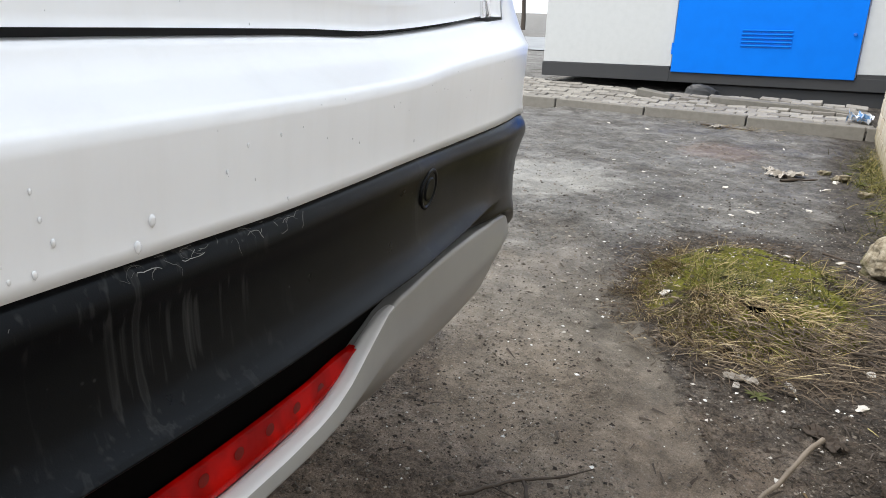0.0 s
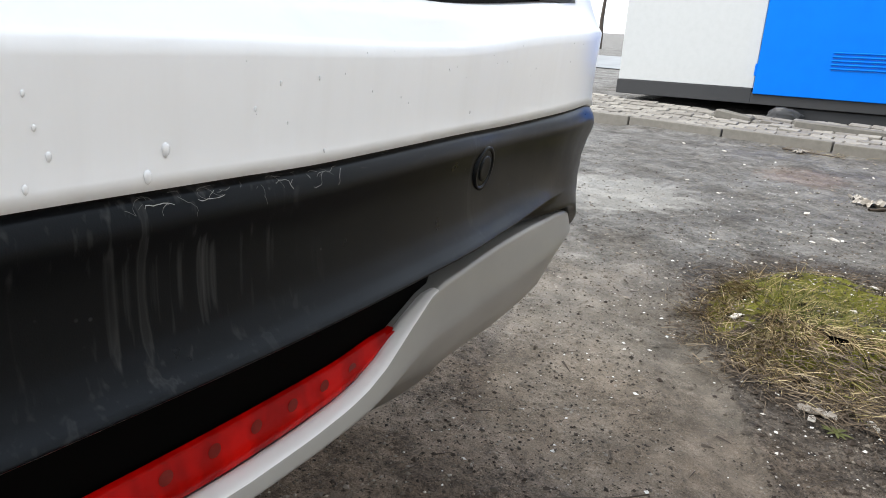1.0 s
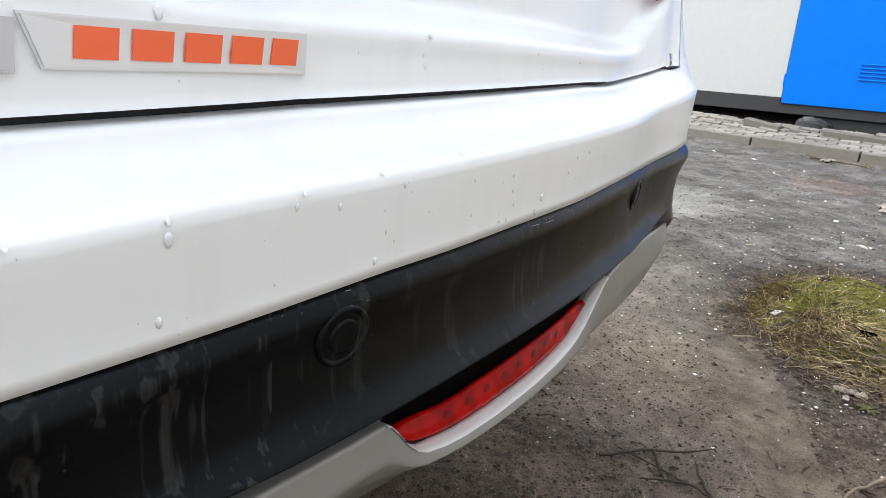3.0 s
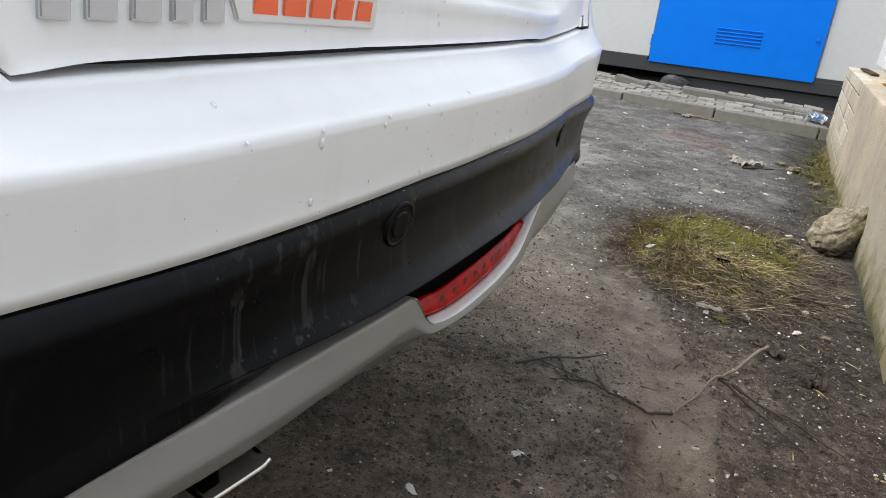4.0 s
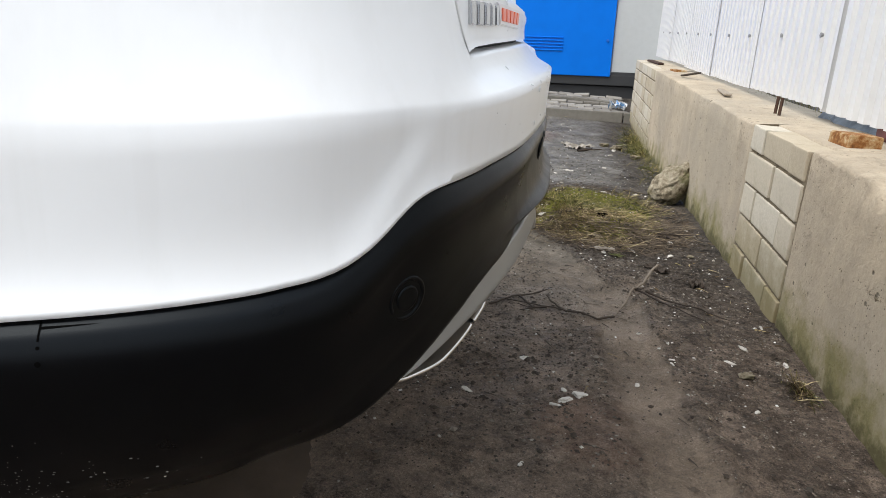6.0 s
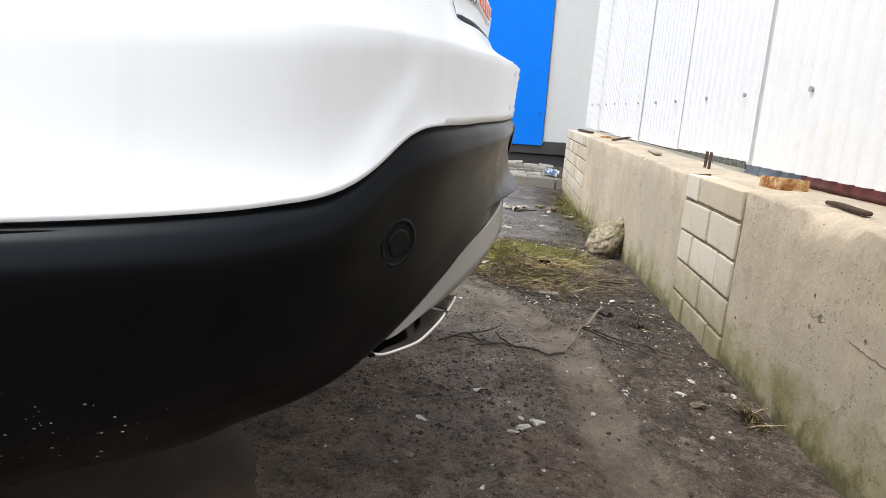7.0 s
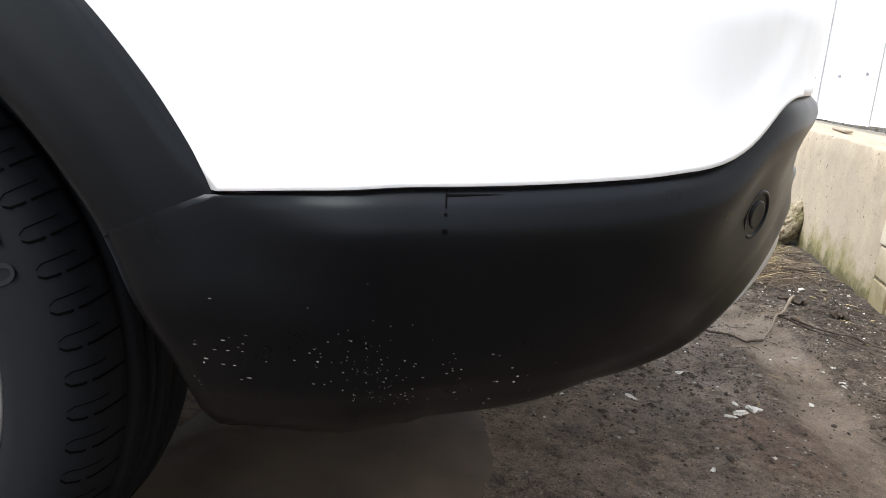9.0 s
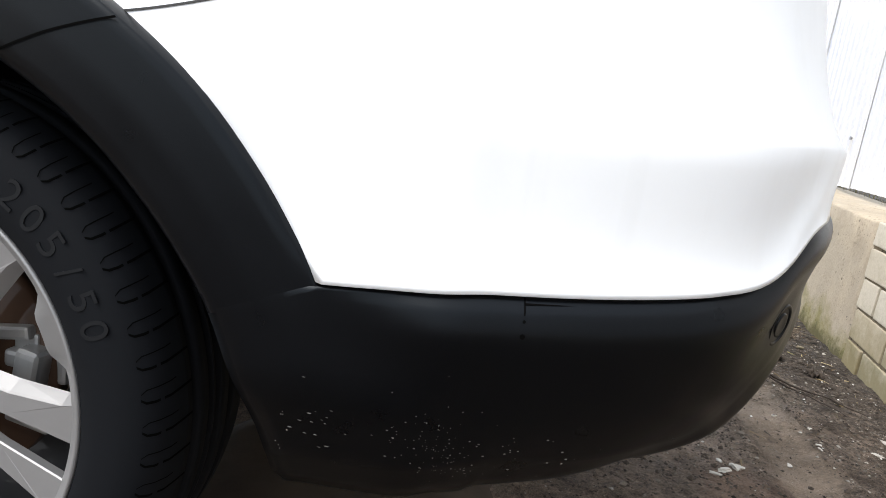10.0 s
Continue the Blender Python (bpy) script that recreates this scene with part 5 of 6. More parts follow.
def fence_sheet(y0, y1, i):
    root = thing("fence_sheet", "white profiled steel fence sheet above the concrete wall", "fence panel", group="fence sheets")
    vs = []
    n = int((y1 - y0) / 0.10)
    ys, ds = [], []
    for k in range(n):
        b = y0 + (y1 - y0) * k / n
        w = (y1 - y0) / n
        for f, d in ((0.0, 0.0), (0.34, 0.0), (0.42, 0.021), (0.80, 0.021), (0.88, 0.0)):
            ys.append(b + f * w)
            ds.append(d)
    ys.append(y1)
    ds.append(0.0)
    zs = [0.0, 0.3, 0.9, 1.75]
    for y, d in zip(ys, ds):
        for z in zs:
            vs.append((fence_x(y) + d + 0.003 * (i % 2), y, fence_low(y) + z + (0.006 * math.sin(i * 2.1) if z == 0 else 0)))
    me = mesh_of("sheet", vs, grid_faces(len(ys), 4), False)
    ob = put("sheet", me, SHEET, root)
    so = ob.modifiers.new("thick", "SOLIDIFY")
    so.thickness, so.offset = 0.0012, 0
    for k in range(2):
        y = y0 + 0.16 + 0.55 * k
        bm = bmesh.new()
        bmesh.ops.create_cone(bm, cap_ends=True, segments=6, radius1=0.011, radius2=0.008, depth=0.010)
        m4 = pose(fence_x(y) - 0.004, y, fence_low(y) + 0.275, 0, 90, 0)
        bmesh.ops.transform(bm, matrix=m4, verts=bm.verts)
        part("screw", bm, STEEL, root, "steel screw")


i = 0
edges = [7.35]
while edges[-1] > -4.5:
    edges.append(edges[-1] - 1.18)
for a, b in zip(edges[1:], edges):
    fence_sheet(a + 0.0, b + 0.03, i)
    i += 1


def bar_thing(name, pts, r, mat, label, category, flat=None):
    bm = bmesh.new()
    for a, b in zip(pts, pts[1:]):
        a, b = Vector(a), Vector(b)
        d = b - a
        q = d.to_track_quat("X", "Z").to_matrix().to_4x4()
        q.translation = (a + b) / 2
        box(bm, (d.length, flat[0] if flat else 2 * r, flat[1] if flat else 2 * r), q, (min(flat) if flat else r) * 0.3)
    return tagged(part(name, bm, mat), label, category)


# rails behind the sheets, brackets and iron scraps on the wall
for k, (a, b) in enumerate(((-4.5, 1.02), (1.3, 7.2))):
    p, q = (fence_x(a) + .055, a, fence_low(a) - .012), (fence_x(b) + .055, b, fence_low(b) - .012)
    if k == 0:
        bar_thing("fence_rail", [p, q], .03, MAROON, "maroon painted steel rail behind the fence", "rail", (.06, .075))
for z in (.75, 1.5):
    bar_thing("fence_rail", [(fence_x(-4.5) + .05, -4.5, fence_low(-4.5) + z), (fence_x(7.3) + .05, 7.3, fence_low(7.3) + z)], .03, STEEL, "steel rail behind the fence sheets", "rail", (.04, .04))

tv = []
for i in range(41):
    y = .96 + .74 * i / 40
    for j in range(9):
        q = j / 8
        p = Vector((y * 9, q * 2, 4))
        tv.append((fence_x(y) + .11 + .022 * noise.noise(p) + .010 * noise.noise(p * 3.1) - .03 * (1 - q) ** 2, y, wall_top(y) - .004 + (.075 + .02 * noise.noise(Vector((y * 5, 1, 1)))) * q))
k = Mat("blue_tarp", .45, 0, 0, .4)
k.color(k.ramp(k.noise(14, 5), (.35, (.11, .135, .17)), (.65, (.27, .31, .36))))
tagged(put("tarpaulin", mesh_of("tarpaulin", tv, grid_faces(41, 9)), k.m), "crumpled grey-blue tarpaulin lying behind the fence", "tarpaulin")


def bracket(y, w, h, back):
    bm = bmesh.new()
    t = 0.006
    box(bm, (.09, t, h), pose(0, -w / 2, h / 2), .001)
    box(bm, (.09, t, h), pose(0, w / 2, h / 2), .001)
    box(bm, (t, w, h), pose(-.045, 0, h / 2), .001)
    box(bm, (.09, w, t), pose(0, 0, h), .001)
    ob = tagged(part("post_foot", bm, RUST), "rusty steel post foot welded from channel", "post foot", "post feet")
    ob.matrix_world = pose(fence_x(y) - back, y, wall_top(y) - .017, 0, 2, WALL_TURN + 3)


bracket(.85, .135, .048, .095)
bracket(4.65, .26, .028, .10)
for y in (1.65, 1.71):
    bar_thing("rebar_stub", [(fence_x(y) - .095, y, wall_top(y) - .01), (fence_x(y) - .090, y + .006, wall_top(y) + .070)], .0055, OLD_IRON, "rusty rebar stub standing on the wall", "rebar")
bar_thing("iron_scrap", [(wall_x(.40) + .105, .40, wall_top(.4) + .008), (wall_x(.32) + .095, .32, wall_top(.32) + .011), (wall_x(.25) + .088, .25, wall_top(.25) + .010), (wall_x(.19) + .092, .19, wall_top(.19) + .008)], .008, OLD_IRON, "flat rusty iron strip lying on the wall", "iron scrap", (.022, .010))
bar_thing("wood_scrap", [(wall_x(2.6) + .16, 2.75, wall_top(2.7) + .010), (wall_x(2.3) + .12, 2.38, wall_top(2.35) + .012)], .01, GREY_WOOD, "weathered wood scrap on the wall", "wood scrap", (.038, .013))
bar_thing("wood_scrap", [(wall_x(3.7) + .10, 3.85, wall_top(3.85) + .012), (wall_x(3.6) + .17, 3.62, wall_top(3.6) + .05)], .008, TWIG, "weathered wood scrap on the wall", "wood scrap", (.03, .012))
bar_thing("iron_scrap", [(wall_x(6.0) + .12, 6.3, wall_top(6.3) + .012), (wall_x(5.5) + .14, 5.6, wall_top(5.6) + .012)], .01, OLD_IRON, "rusty iron bar lying on the wall", "iron scrap", (.06, .02))

# ---------------------------------------------------------------- booth
BX0, BX1, BY, BS = -2.345, 1.75, 8.0, -0.10
B_TURN = math.degrees(math.atan(BS))
booth = thing("booth", "white panelled kiosk on a dark plinth with a blue steel door", "kiosk", pose(-0.68, BY + 0.075, 0.50, 0, -1.0, B_TURN))


def b_box(name, x0, x1, y0, y1, z0, z1, mat, parent, bevel=0.004, label=""):
    bm = bmesh.new()
    box(bm, (x1 - x0, y1 - y0, z1 - z0), pose((x0 + x1) / 2, (y0 + y1) / 2, (z0 + z1) / 2), bevel)
    return part(name, bm, mat, parent, label)


b_box("wall_panel", -1.6, -.012, 0, .08, .065, 2.35, PANEL, booth)
b_box("wall_panel", 1.855, 2.6, 0, .08, .065, 2.35, PANEL, booth)
b_box("wall_panel", -.012, 1.855, .012, .08, .03, 2.35, PANEL, booth)
b_box("side_panel", -1.6, -1.52, .08, 2.4, .065, 2.35, PANEL, booth)
b_box("side_panel", 2.52, 2.6, .08, 2.4, .065, 2.35, PANEL, booth)
b_box("back_panel", -1.6, 2.6, 2.4, 2.48, .065, 2.35, PANEL, booth)
b_box("roof", -1.7, 2.7, -.1, 2.58, 2.35, 2.45, STEEL, booth)
b_box("plinth", -1.61, -.02, -.012, 2.47, -.105, .062, PLINTH, booth, .004, "dark grey painted plinth")
b_box("plinth", -.02, 2.61, -.012, 2.47, -.105, .026, PLINTH, booth, .004, "dark grey painted plinth")
b_box("footing", .30, 2.55, .03, 2.4, -.36, -.105, PLINTH, booth, .02, "dark footing under the plinth")
b_box("plinth", 1.86, 2.61, -.008, .06, .02, .064, PLINTH, booth, .003)
door = b_box("door", 0, 1.845, -.035, .0, .006, 2.05, BLUE, booth, .005, "bright blue steel door")
for k in range(5):
    bm = bmesh.new()
    vs = box(bm, (.50, .014, .020), pose(.96, -.040, .315 + .040 * k, 28, 0, 0), .004)
    part("louvre", bm, BLUE, door)
    b_box("louvre_slot", .72, 1.20, -.0365, -.034, .300 + .040 * k, .309 + .040 * k, BLUE_IN, door, 0)
b_box("hinge", -.022, .0, -.03, -.005, .20, .33, BLUE, booth, .003)
bm = bmesh.new()
bmesh.ops.create_cone(bm, cap_ends=True, segments=16, radius1=.018, radius2=.014, depth=.03)
bmesh.ops.transform(bm, matrix=pose(1.775, -.045, .455, 90, 0, 0), verts=bm.verts)
part("lock", bm, BLUE_IN, door)

# ---------------------------------------------------------------- kerb and paving
KT = math.degrees(math.atan(KS))
bm = bmesh.new()
box(bm, (0.994, .15, .24), None, .009, 2)
me = data_of("kerb_stone", bm)
me.materials.append(KERB)
rg = random.Random(9)
kerb = thing("kerb", "grey concrete kerb along the paved strip", "kerb", kind="structure")
for k in range(-7, 3):
    x = -.27 + 1.0 * k
    ob = new("kerb_stone", me)
    ob.parent = kerb
    ob.matrix_world = pose(x, KY + KS * x + .075 + rg.uniform(-.006, .006), .046 + rg.uniform(-.005, .005), rg.uniform(-.8, .8), rg.uniform(-.5, .5), KT + rg.uniform(-.6, .6))

paving = thing("paving", "uneven grey concrete block paving in front of the kiosk", "paving", kind="structure")
bm = bmesh.new()
box(bm, (.197, .097, .06), None, .006)
pm = data_of("paver", bm)
pm.materials.append(PAVER)
bm = bmesh.new()
box(bm, (.197, .097, .06), None, .012)
for v in bm.verts:
    v.co.z += .004 * math.sin(v.co.x * 31)
pm2 = data_of("paver", bm)
pm2.materials.append(PAVER)
for r in range(9):
    for k in range(-20, 10):
        x = (k + .5 * (r % 2)) * .202 - .3
        back = .155 + .05 + r * .102
        y = KY + KS * x + back
        if x > wall_x(y) - .10 or x < -4.2 or (r > 7 and x > -2.3):
            continue
        gone = -1.3 < x < -.42 and r > 6
        if gone and rg.random() < .75:
            continue
        wob = 1.0 + 2.2 * smooth(-1.6, -.6, x) * smooth(2, 6, r)
        ob = new("paver", pm if rg.random() < .6 else pm2)
        ob.parent = paving
        ob.matrix_world = pose(x + rg.uniform(-.004, .004), y, lie(x, y) + .022 + rg.uniform(-.006, .006) * wob, rg.uniform(-2.2, 2.2) * wob + 8, rg.uniform(-1.8, 1.8) * wob, KT + rg.uniform(-1.5, 1.5) * wob)


def plank(x, y, L, w, h, turn, tilt, mat, name, label, cat):
    bm = bmesh.new()
    box(bm, (L, w, h), None, .012)
    for v in bm.verts:
        v.co += Vector((noise.noise(v.co * 9 + Vector((x, y, 0))), noise.noise(v.co * 7 + Vector((y, x, 3))), noise.noise(v.co * 5))) * .012
    ob = tagged(part(name, bm, mat), label, cat)
    ob.matrix_world = pose(x, y, lie(x, y) + .05, 0, tilt, turn)


plank(-.78, 7.78, .40, .16, .09, -12, 6, KERB, "broken_kerb", "broken concrete kerb piece under the kiosk", "rubble")
plank(.30, 7.60, .95, .13, .08, -7, 1.5, KERB, "broken_kerb", "tilted concrete slab beside the kiosk plinth", "rubble")
plank(.98, 7.46, .62, .12, .07, -16, 3, KERB, "broken_kerb", "loose concrete strip beside the kiosk plinth", "rubble")
for x, y, s, sd in ((-1.0, 7.85, (.08, .06, .03), 5), (-.55, 7.72, (.06, .05, .03), 6)):
    bm = bmesh.new()
    rough_rock(bm, s, sd, .25, 3)
    ob = tagged(part("rubble_chunk", bm, PLINTH if s[0] > .1 else KERB, None, "", True), "broken lump of concrete under the kiosk", "rubble", "rubble by the kiosk")
    ob.matrix_world = pose(x, y, lie(x, y) + s[2] * .6, 0, 0, sd * 40)

bm = bmesh.new()
rough_rock(bm, (.17, .09, .105), 3, .30, 4)
bmesh.ops.recalc_face_normals(bm, faces=bm.faces)
lump = tagged(part("tarred_lump", bm, PLINTH, None, "", True), "dark tarred concrete lump under the kiosk plinth", "rubble")
lump.matrix_world = pose(-.30, 7.94, lie(-.30, 7.94) + .03, 0, 3, -7)

# ---------------------------------------------------------------- stone against the wall
bm = bmesh.new()
rough_rock(bm, (.138, .088, .078), 11, .27, 5)
stone = tagged(part("stone", bm, ROCK, None, "", True), "mossy elongated rough stone leaning against the concrete wall", "stone")
stone.matrix_world = pose(.868, 2.52, .095, 8, -36, 28)

# ---------------------------------------------------------------- grass mound
MX, MY = .36, 2.02


def mound_h(x, y):
    p = Vector((x * 3, y * 3, 1.7))
    ax = .37 + .08 * noise.noise(Vector((math.atan2(y - MY, x - MX) * 1.2, 2, 0)))
    ay = .62 + .07 * noise.noise(Vector((math.atan2(y - MY, x - MX) * 1.2, 7, 0)))
    r = math.hypot((x - MX) / ax, (y - MY) / ay)
    return .066 * smooth(1.0, .50, r) * (1 + .3 * noise.noise(p) + .15 * noise.noise(p * 3)) - .02 * smooth(.9, 1.15, r), r


mv = []
mxs, mys = np.linspace(MX - .55, MX + .55, 70), np.linspace(MY - .8, MY + .8, 100)
for x in mxs:
    for y in mys:
        h, r = mound_h(x, y)
        mv.append((x, y, ground_z(x, y) + h - .004))
mound = thing("grass_mound", "low mossy mound with matted dry grass and green tufts", "grass")
put("mossy_soil", mesh_of("mossy_soil", mv, [f[::-1] for f in grid_faces(70, 100)]), MOSS, mound)


def blades(name, n, pick, mat, parent, seed, label):
    rg = random.Random(seed)
    vs, fs = [], []
    for _ in range(n):
        got = pick(rg)
        if not got:
            continue
        (x, y, z), way, L, w, rise, droop = got
        side = Vector((-math.sin(way), math.cos(way), 0)) * w
        b = len(vs)
        for q in range(4):
            t = q / 3
            p = Vector((x, y, z)) + Vector((math.cos(way), math.sin(way), 0)) * (L * t) + Vector((0, 0, rise * t - droop * t * t))
            k = 1 - .75 * t
            tw = Vector((0, 0, w * .6))
            vs += [p - side * k - tw * k, p + side * k + tw * k]
        for q in range(3):
            fs.append((b + 2 * q, b + 2 * q + 1, b + 2 * q + 3, b + 2 * q + 2))
    ob = put(name, mesh_of(name, vs, fs, False), mat, parent, label)
    ob["kind"] = "stuff"
    return ob


def on_mound(rg, r0, r1, sector=None):
    a = rg.uniform(0, 2 * math.pi) if sector is None else rg.gauss(*sector)
    r = rg.uniform(r0, r1)
    x, y = MX + .42 * r * math.cos(a), MY + .63 * r * math.sin(a)
    h, _ = mound_h(x, y)
    return x, y, ground_z(x, y) + max(h, 0) , a


rt0 = random.Random(77)
TUFTS = []
while len(TUFTS) < 62:
    w = rt0.random()
    x, y, z, a = on_mound(rt0, .50, .96, (-1.95, .62) if w < .70 else ((2.9, .7) if w < .85 else None))
    if rt0.random() > smooth(.42, .66, x) * .8:
        TUFTS.append((x, y, a, rt0.uniform(.6, 1.3)))


def straw_pick(rg):
    cx, cy, a, k = rg.choice(TUFTS)
    x, y = cx + rg.gauss(0, .022), cy + rg.gauss(0, .03)
    h, r = mound_h(x, y)
    way = a + rg.gauss(.5, .8) if rg.random() < .7 else rg.uniform(0, 6.3)
    return (x, y, ground_z(x, y) + max(h, 0) + .004 * rg.random()), way, k * rg.uniform(.02, .075), rg.uniform(.0005, .0014), k * rg.uniform(.0, .040), rg.uniform(.0, .04)


def dark_pick(rg):
    x, y, z, a = on_mound(rg, .66, 1.16, (-1.05, .75) if rg.random() < .8 else None)
    return (x, y, z + .002 + .014 * rg.random()), rg.gauss(-.2, 1.3) + (math.pi if rg.random() < .5 else 0), rg.uniform(.025, .095), rg.uniform(.0006, .0015), rg.uniform(-.004, .026), rg.uniform(.0, .02)


def tuft_pick(rg):
    cx, cy = rg.choice(((.22, 1.86), (.25, 1.92), (.30, 1.80), (.60, 2.30), (.56, 1.92), (.18, 2.05), (.50, 1.72), (.68, 2.1)))
    x, y = cx + rg.gauss(0, .05), cy + rg.gauss(0, .06)
    h, r = mound_h(x, y)
    return (x, y, ground_z(x, y) + h), rg.uniform(0, 6.3), rg.uniform(.03, .10), rg.uniform(.0008, .0018), rg.uniform(.02, .07), rg.uniform(.0, .05)


def moss_pick(rg):
    x, y, z, a = on_mound(rg, 0, .52)
    return (x, y, z), rg.uniform(0, 6.3), rg.uniform(.006, .03), rg.uniform(.0006, .0014), rg.uniform(.004, .018), .004


blades("dry_grass", 4400, straw_pick, STRAW, mound, 3, "matted dry grass stalks")
blades("dead_stalk", 3800, dark_pick, STALK, mound, 5, "brown tangled dead stalks")
blades("green_grass", 650, tuft_pick, GRASS, mound, 4, "short green grass tufts")
blades("moss", 3000, moss_pick, GRASS, mound, 6, "short mossy growth")
# the hole is a capped near-black cone, its shade painted on
bm = bmesh.new()
bmesh.ops.create_cone(bm, cap_ends=True, segments=12, radius1=.028, radius2=.010, depth=.05)
h, _ = mound_h(.38, 1.66)
bmesh.ops.transform(bm, matrix=pose(.38, 1.66, ground_z(.38, 1.66) + h - .018, 160, 0, 0), verts=bm.verts)
part("burrow", bm, DARK, mound, "small dark hole")


def weed(x, y, n, L, seed, label, mat=LEAFM, group="weeds"):
    """A small rosette of leaves."""
    rg = random.Random(seed)
    root = thing("weed", label, "weed", pose(x, y, ground_z(x, y)), group)
    for k in range(n):
        a = 2 * math.pi * k / n + rg.uniform(-.3, .3)
        l, w, up = L * rg.uniform(.7, 1.2), L * rg.uniform(.10, .17), L * rg.uniform(.25, .8)
        vs = []
        for q in range(6):
            t = q / 5
            wd = w * math.sin(math.pi * min(t * .9 + .1, 1)) + .0006
            p = Vector((math.cos(a) * l * t, math.sin(a) * l * t, up * t - up * .8 * t * t + .004))
            sd = Vector((-math.sin(a), math.cos(a), 0)) * wd
            vs += [p - sd, p + Vector((0, 0, -wd * .3)), p + sd]
        put("leaf", mesh_of("leaf", vs, grid_faces(6, 3)), mat, root)


weed(.40, 1.27, 9, .030, 1, "small rosette of dull green weed leaves on dirt")
def wisp_pick(rg):
    y = rg.gauss(.25, .035)
    x = min(.715 - abs(rg.gauss(0, .02)), wall_x(y) - .006)
    return (x, y, ground_z(x, y)), rg.gauss(3.6, 1.2), rg.uniform(.015, .06), rg.uniform(.0007, .0018), rg.uniform(.005, .055), rg.uniform(0, .03)


wisp = thing("weed", "dry yellow-green grass tuft growing at the wall foot", "weed")
blades("dry_blades", 110, wisp_pick, STRAW, wisp, 22, "")
blades("green_blades", 60, wisp_pick, GRASS, wisp, 23, "")
for k, (x, y) in enumerate(((.97, 4.55), (.93, 4.9), (1.0, 5.2), (.95, 3.7), (1.0, 3.3))):
    weed(x, y, 12, .05, 40 + k, "tangled green weed growing at the wall foot")


def foot_pick(rg):
    y = rg.choice((rg.uniform(2.9, 6.3), rg.uniform(4.3, 5.8)))
    x = wall_x(y) - abs(rg.gauss(0, .09)) - .01
    return (x, y, ground_z(x, y)), rg.uniform(0, 6.3), rg.uniform(.03, .12), rg.uniform(.0008, .002), rg.uniform(.0, .09), rg.uniform(0, .04)


foot = tagged(blades("wall_foot_grass", 1500, foot_pick, GRASS, None, 8, ""), "thin green and yellow grass along the wall foot", "grass", kind="stuff")


def kerb_pick(rg):
    x = rg.choice((rg.gauss(.05, .12), rg.gauss(.0, .25)))
    y = KY + KS * x - abs(rg.gauss(.10, .12))
    return (x, y, ground_z(x, y)), rg.uniform(0, 6.3), rg.uniform(.04, .14), rg.uniform(.001, .002), rg.uniform(.0, .05), .01


tagged(blades("kerb_straw", 260, kerb_pick, STRAW, None, 12, ""), "dry straw lying along the kerb", "dry grass", kind="stuff")

# ---------------------------------------------------------------- twigs


def twig(pts, r, label, group="twigs", mat=None, host=None):
    cu = bpy.data.curves.new("twig", "CURVE")
    cu.dimensions, cu.bevel_depth, cu.bevel_resolution = "3D", 1.0, 1
    for line in pts:
        sp = cu.splines.new("POLY")
        fine = []
        for (a, b) in zip(line, line[1:]):
            for q in range(6):
                t = q / 6
                fine.append((a[0] + (b[0] - a[0]) * t + rt.uniform(-.0022, .0022), a[1] + (b[1] - a[1]) * t + rt.uniform(-.0022, .0022), a[2] + (b[2] - a[2]) * t))
        fine.append(line[-1])
        sp.points.add(len(fine) - 1)
        for q, p in enumerate(fine):
            sp.points[q].co = (p[0], p[1], ground_z(p[0], p[1]) + p[2], 1)
            sp.points[q].radius = r * (1 - .7 * q / len(fine)) * (1 + .25 * rt.random()) * (1.55 if rt.random() < .12 else 1)
    ob = new("twig_curve", cu)
    me = bpy.data.meshes.new_from_object(ob.evaluated_get(bpy.context.evaluated_depsgraph_get()))
    bpy.data.objects.remove(ob)
    me.materials.clear()
    if host:
        return put("bare_end", me, mat, host, label)
    return tagged(put("twig", me, mat or TWIG), label, "twig", group)


def litter_pick(rg):
    w = rg.random()
    if w < .55:
        y = rg.triangular(.1, 2.0, 1.1)
        x = wall_x(y) - abs(rg.gauss(0, .17)) - .015
    elif w < .75:
        x, y = rg.gauss(.58, .10), rg.gauss(1.08, .16)
    else:
        x, y = rg.uniform(-.3, .6), rg.uniform(-.1, 2.8)
    return (x, y, ground_z(x, y) + .003), rg.uniform(0, 6.3), rg.uniform(.008, .055), rg.uniform(.0008, .0028), rg.uniform(-.001, .008), .003


tagged(blades("twig_litter", 620, litter_pick, TWIG, None, 17, ""), "small dark twigs and leaf bits on dirt", "litter", kind="stuff")
tagged(blades("straw_litter", 60, litter_pick, STRAW, None, 18, ""), "scattered pale straw bits on dirt", "litter", kind="stuff")
rt = random.Random(2)
branch = twig([[(.30, .62, .008), (.25, .595, .006), (.19, .60, .006), (.125, .628, .012), (.06, .645, .010), (-.05, .66, .012)], [(.395, .82, .016), (.45, .755, .012), (.50, .70, .014), (.58, .60, .010)], [(.42, .80, .02), (.50, .755, .010), (.56, .72, .012), (.66, .665, .010)], [(.16, .61, .008), (.11, .68, .016), (.10, .705, .022)], [(.10, .635, .01), (.02, .60, .006)], [(.395, .82, .020), (.415, .80, .026)]], .0032, "long forked dead branch lying on dirt")
twig([[(.516, 1.10, .035), (.46, .97, .030), (.40, .83, .022), (.345, .715, .014), (.30, .62, .008)]], .0052, "bare grey weathered end of the branch", mat=GREY_WOOD, host=branch)
twig([[(-.07, .615, .008), (.03, .72, .010), (.125, .79, .014)], [(.02, .70, .01), (.06, .62, .008)]], .0035, "thin dead twig lying on dirt")
twig([[(.60, .70, .006), (.585, .78, .006)]], .003, "short dead twig on dirt")
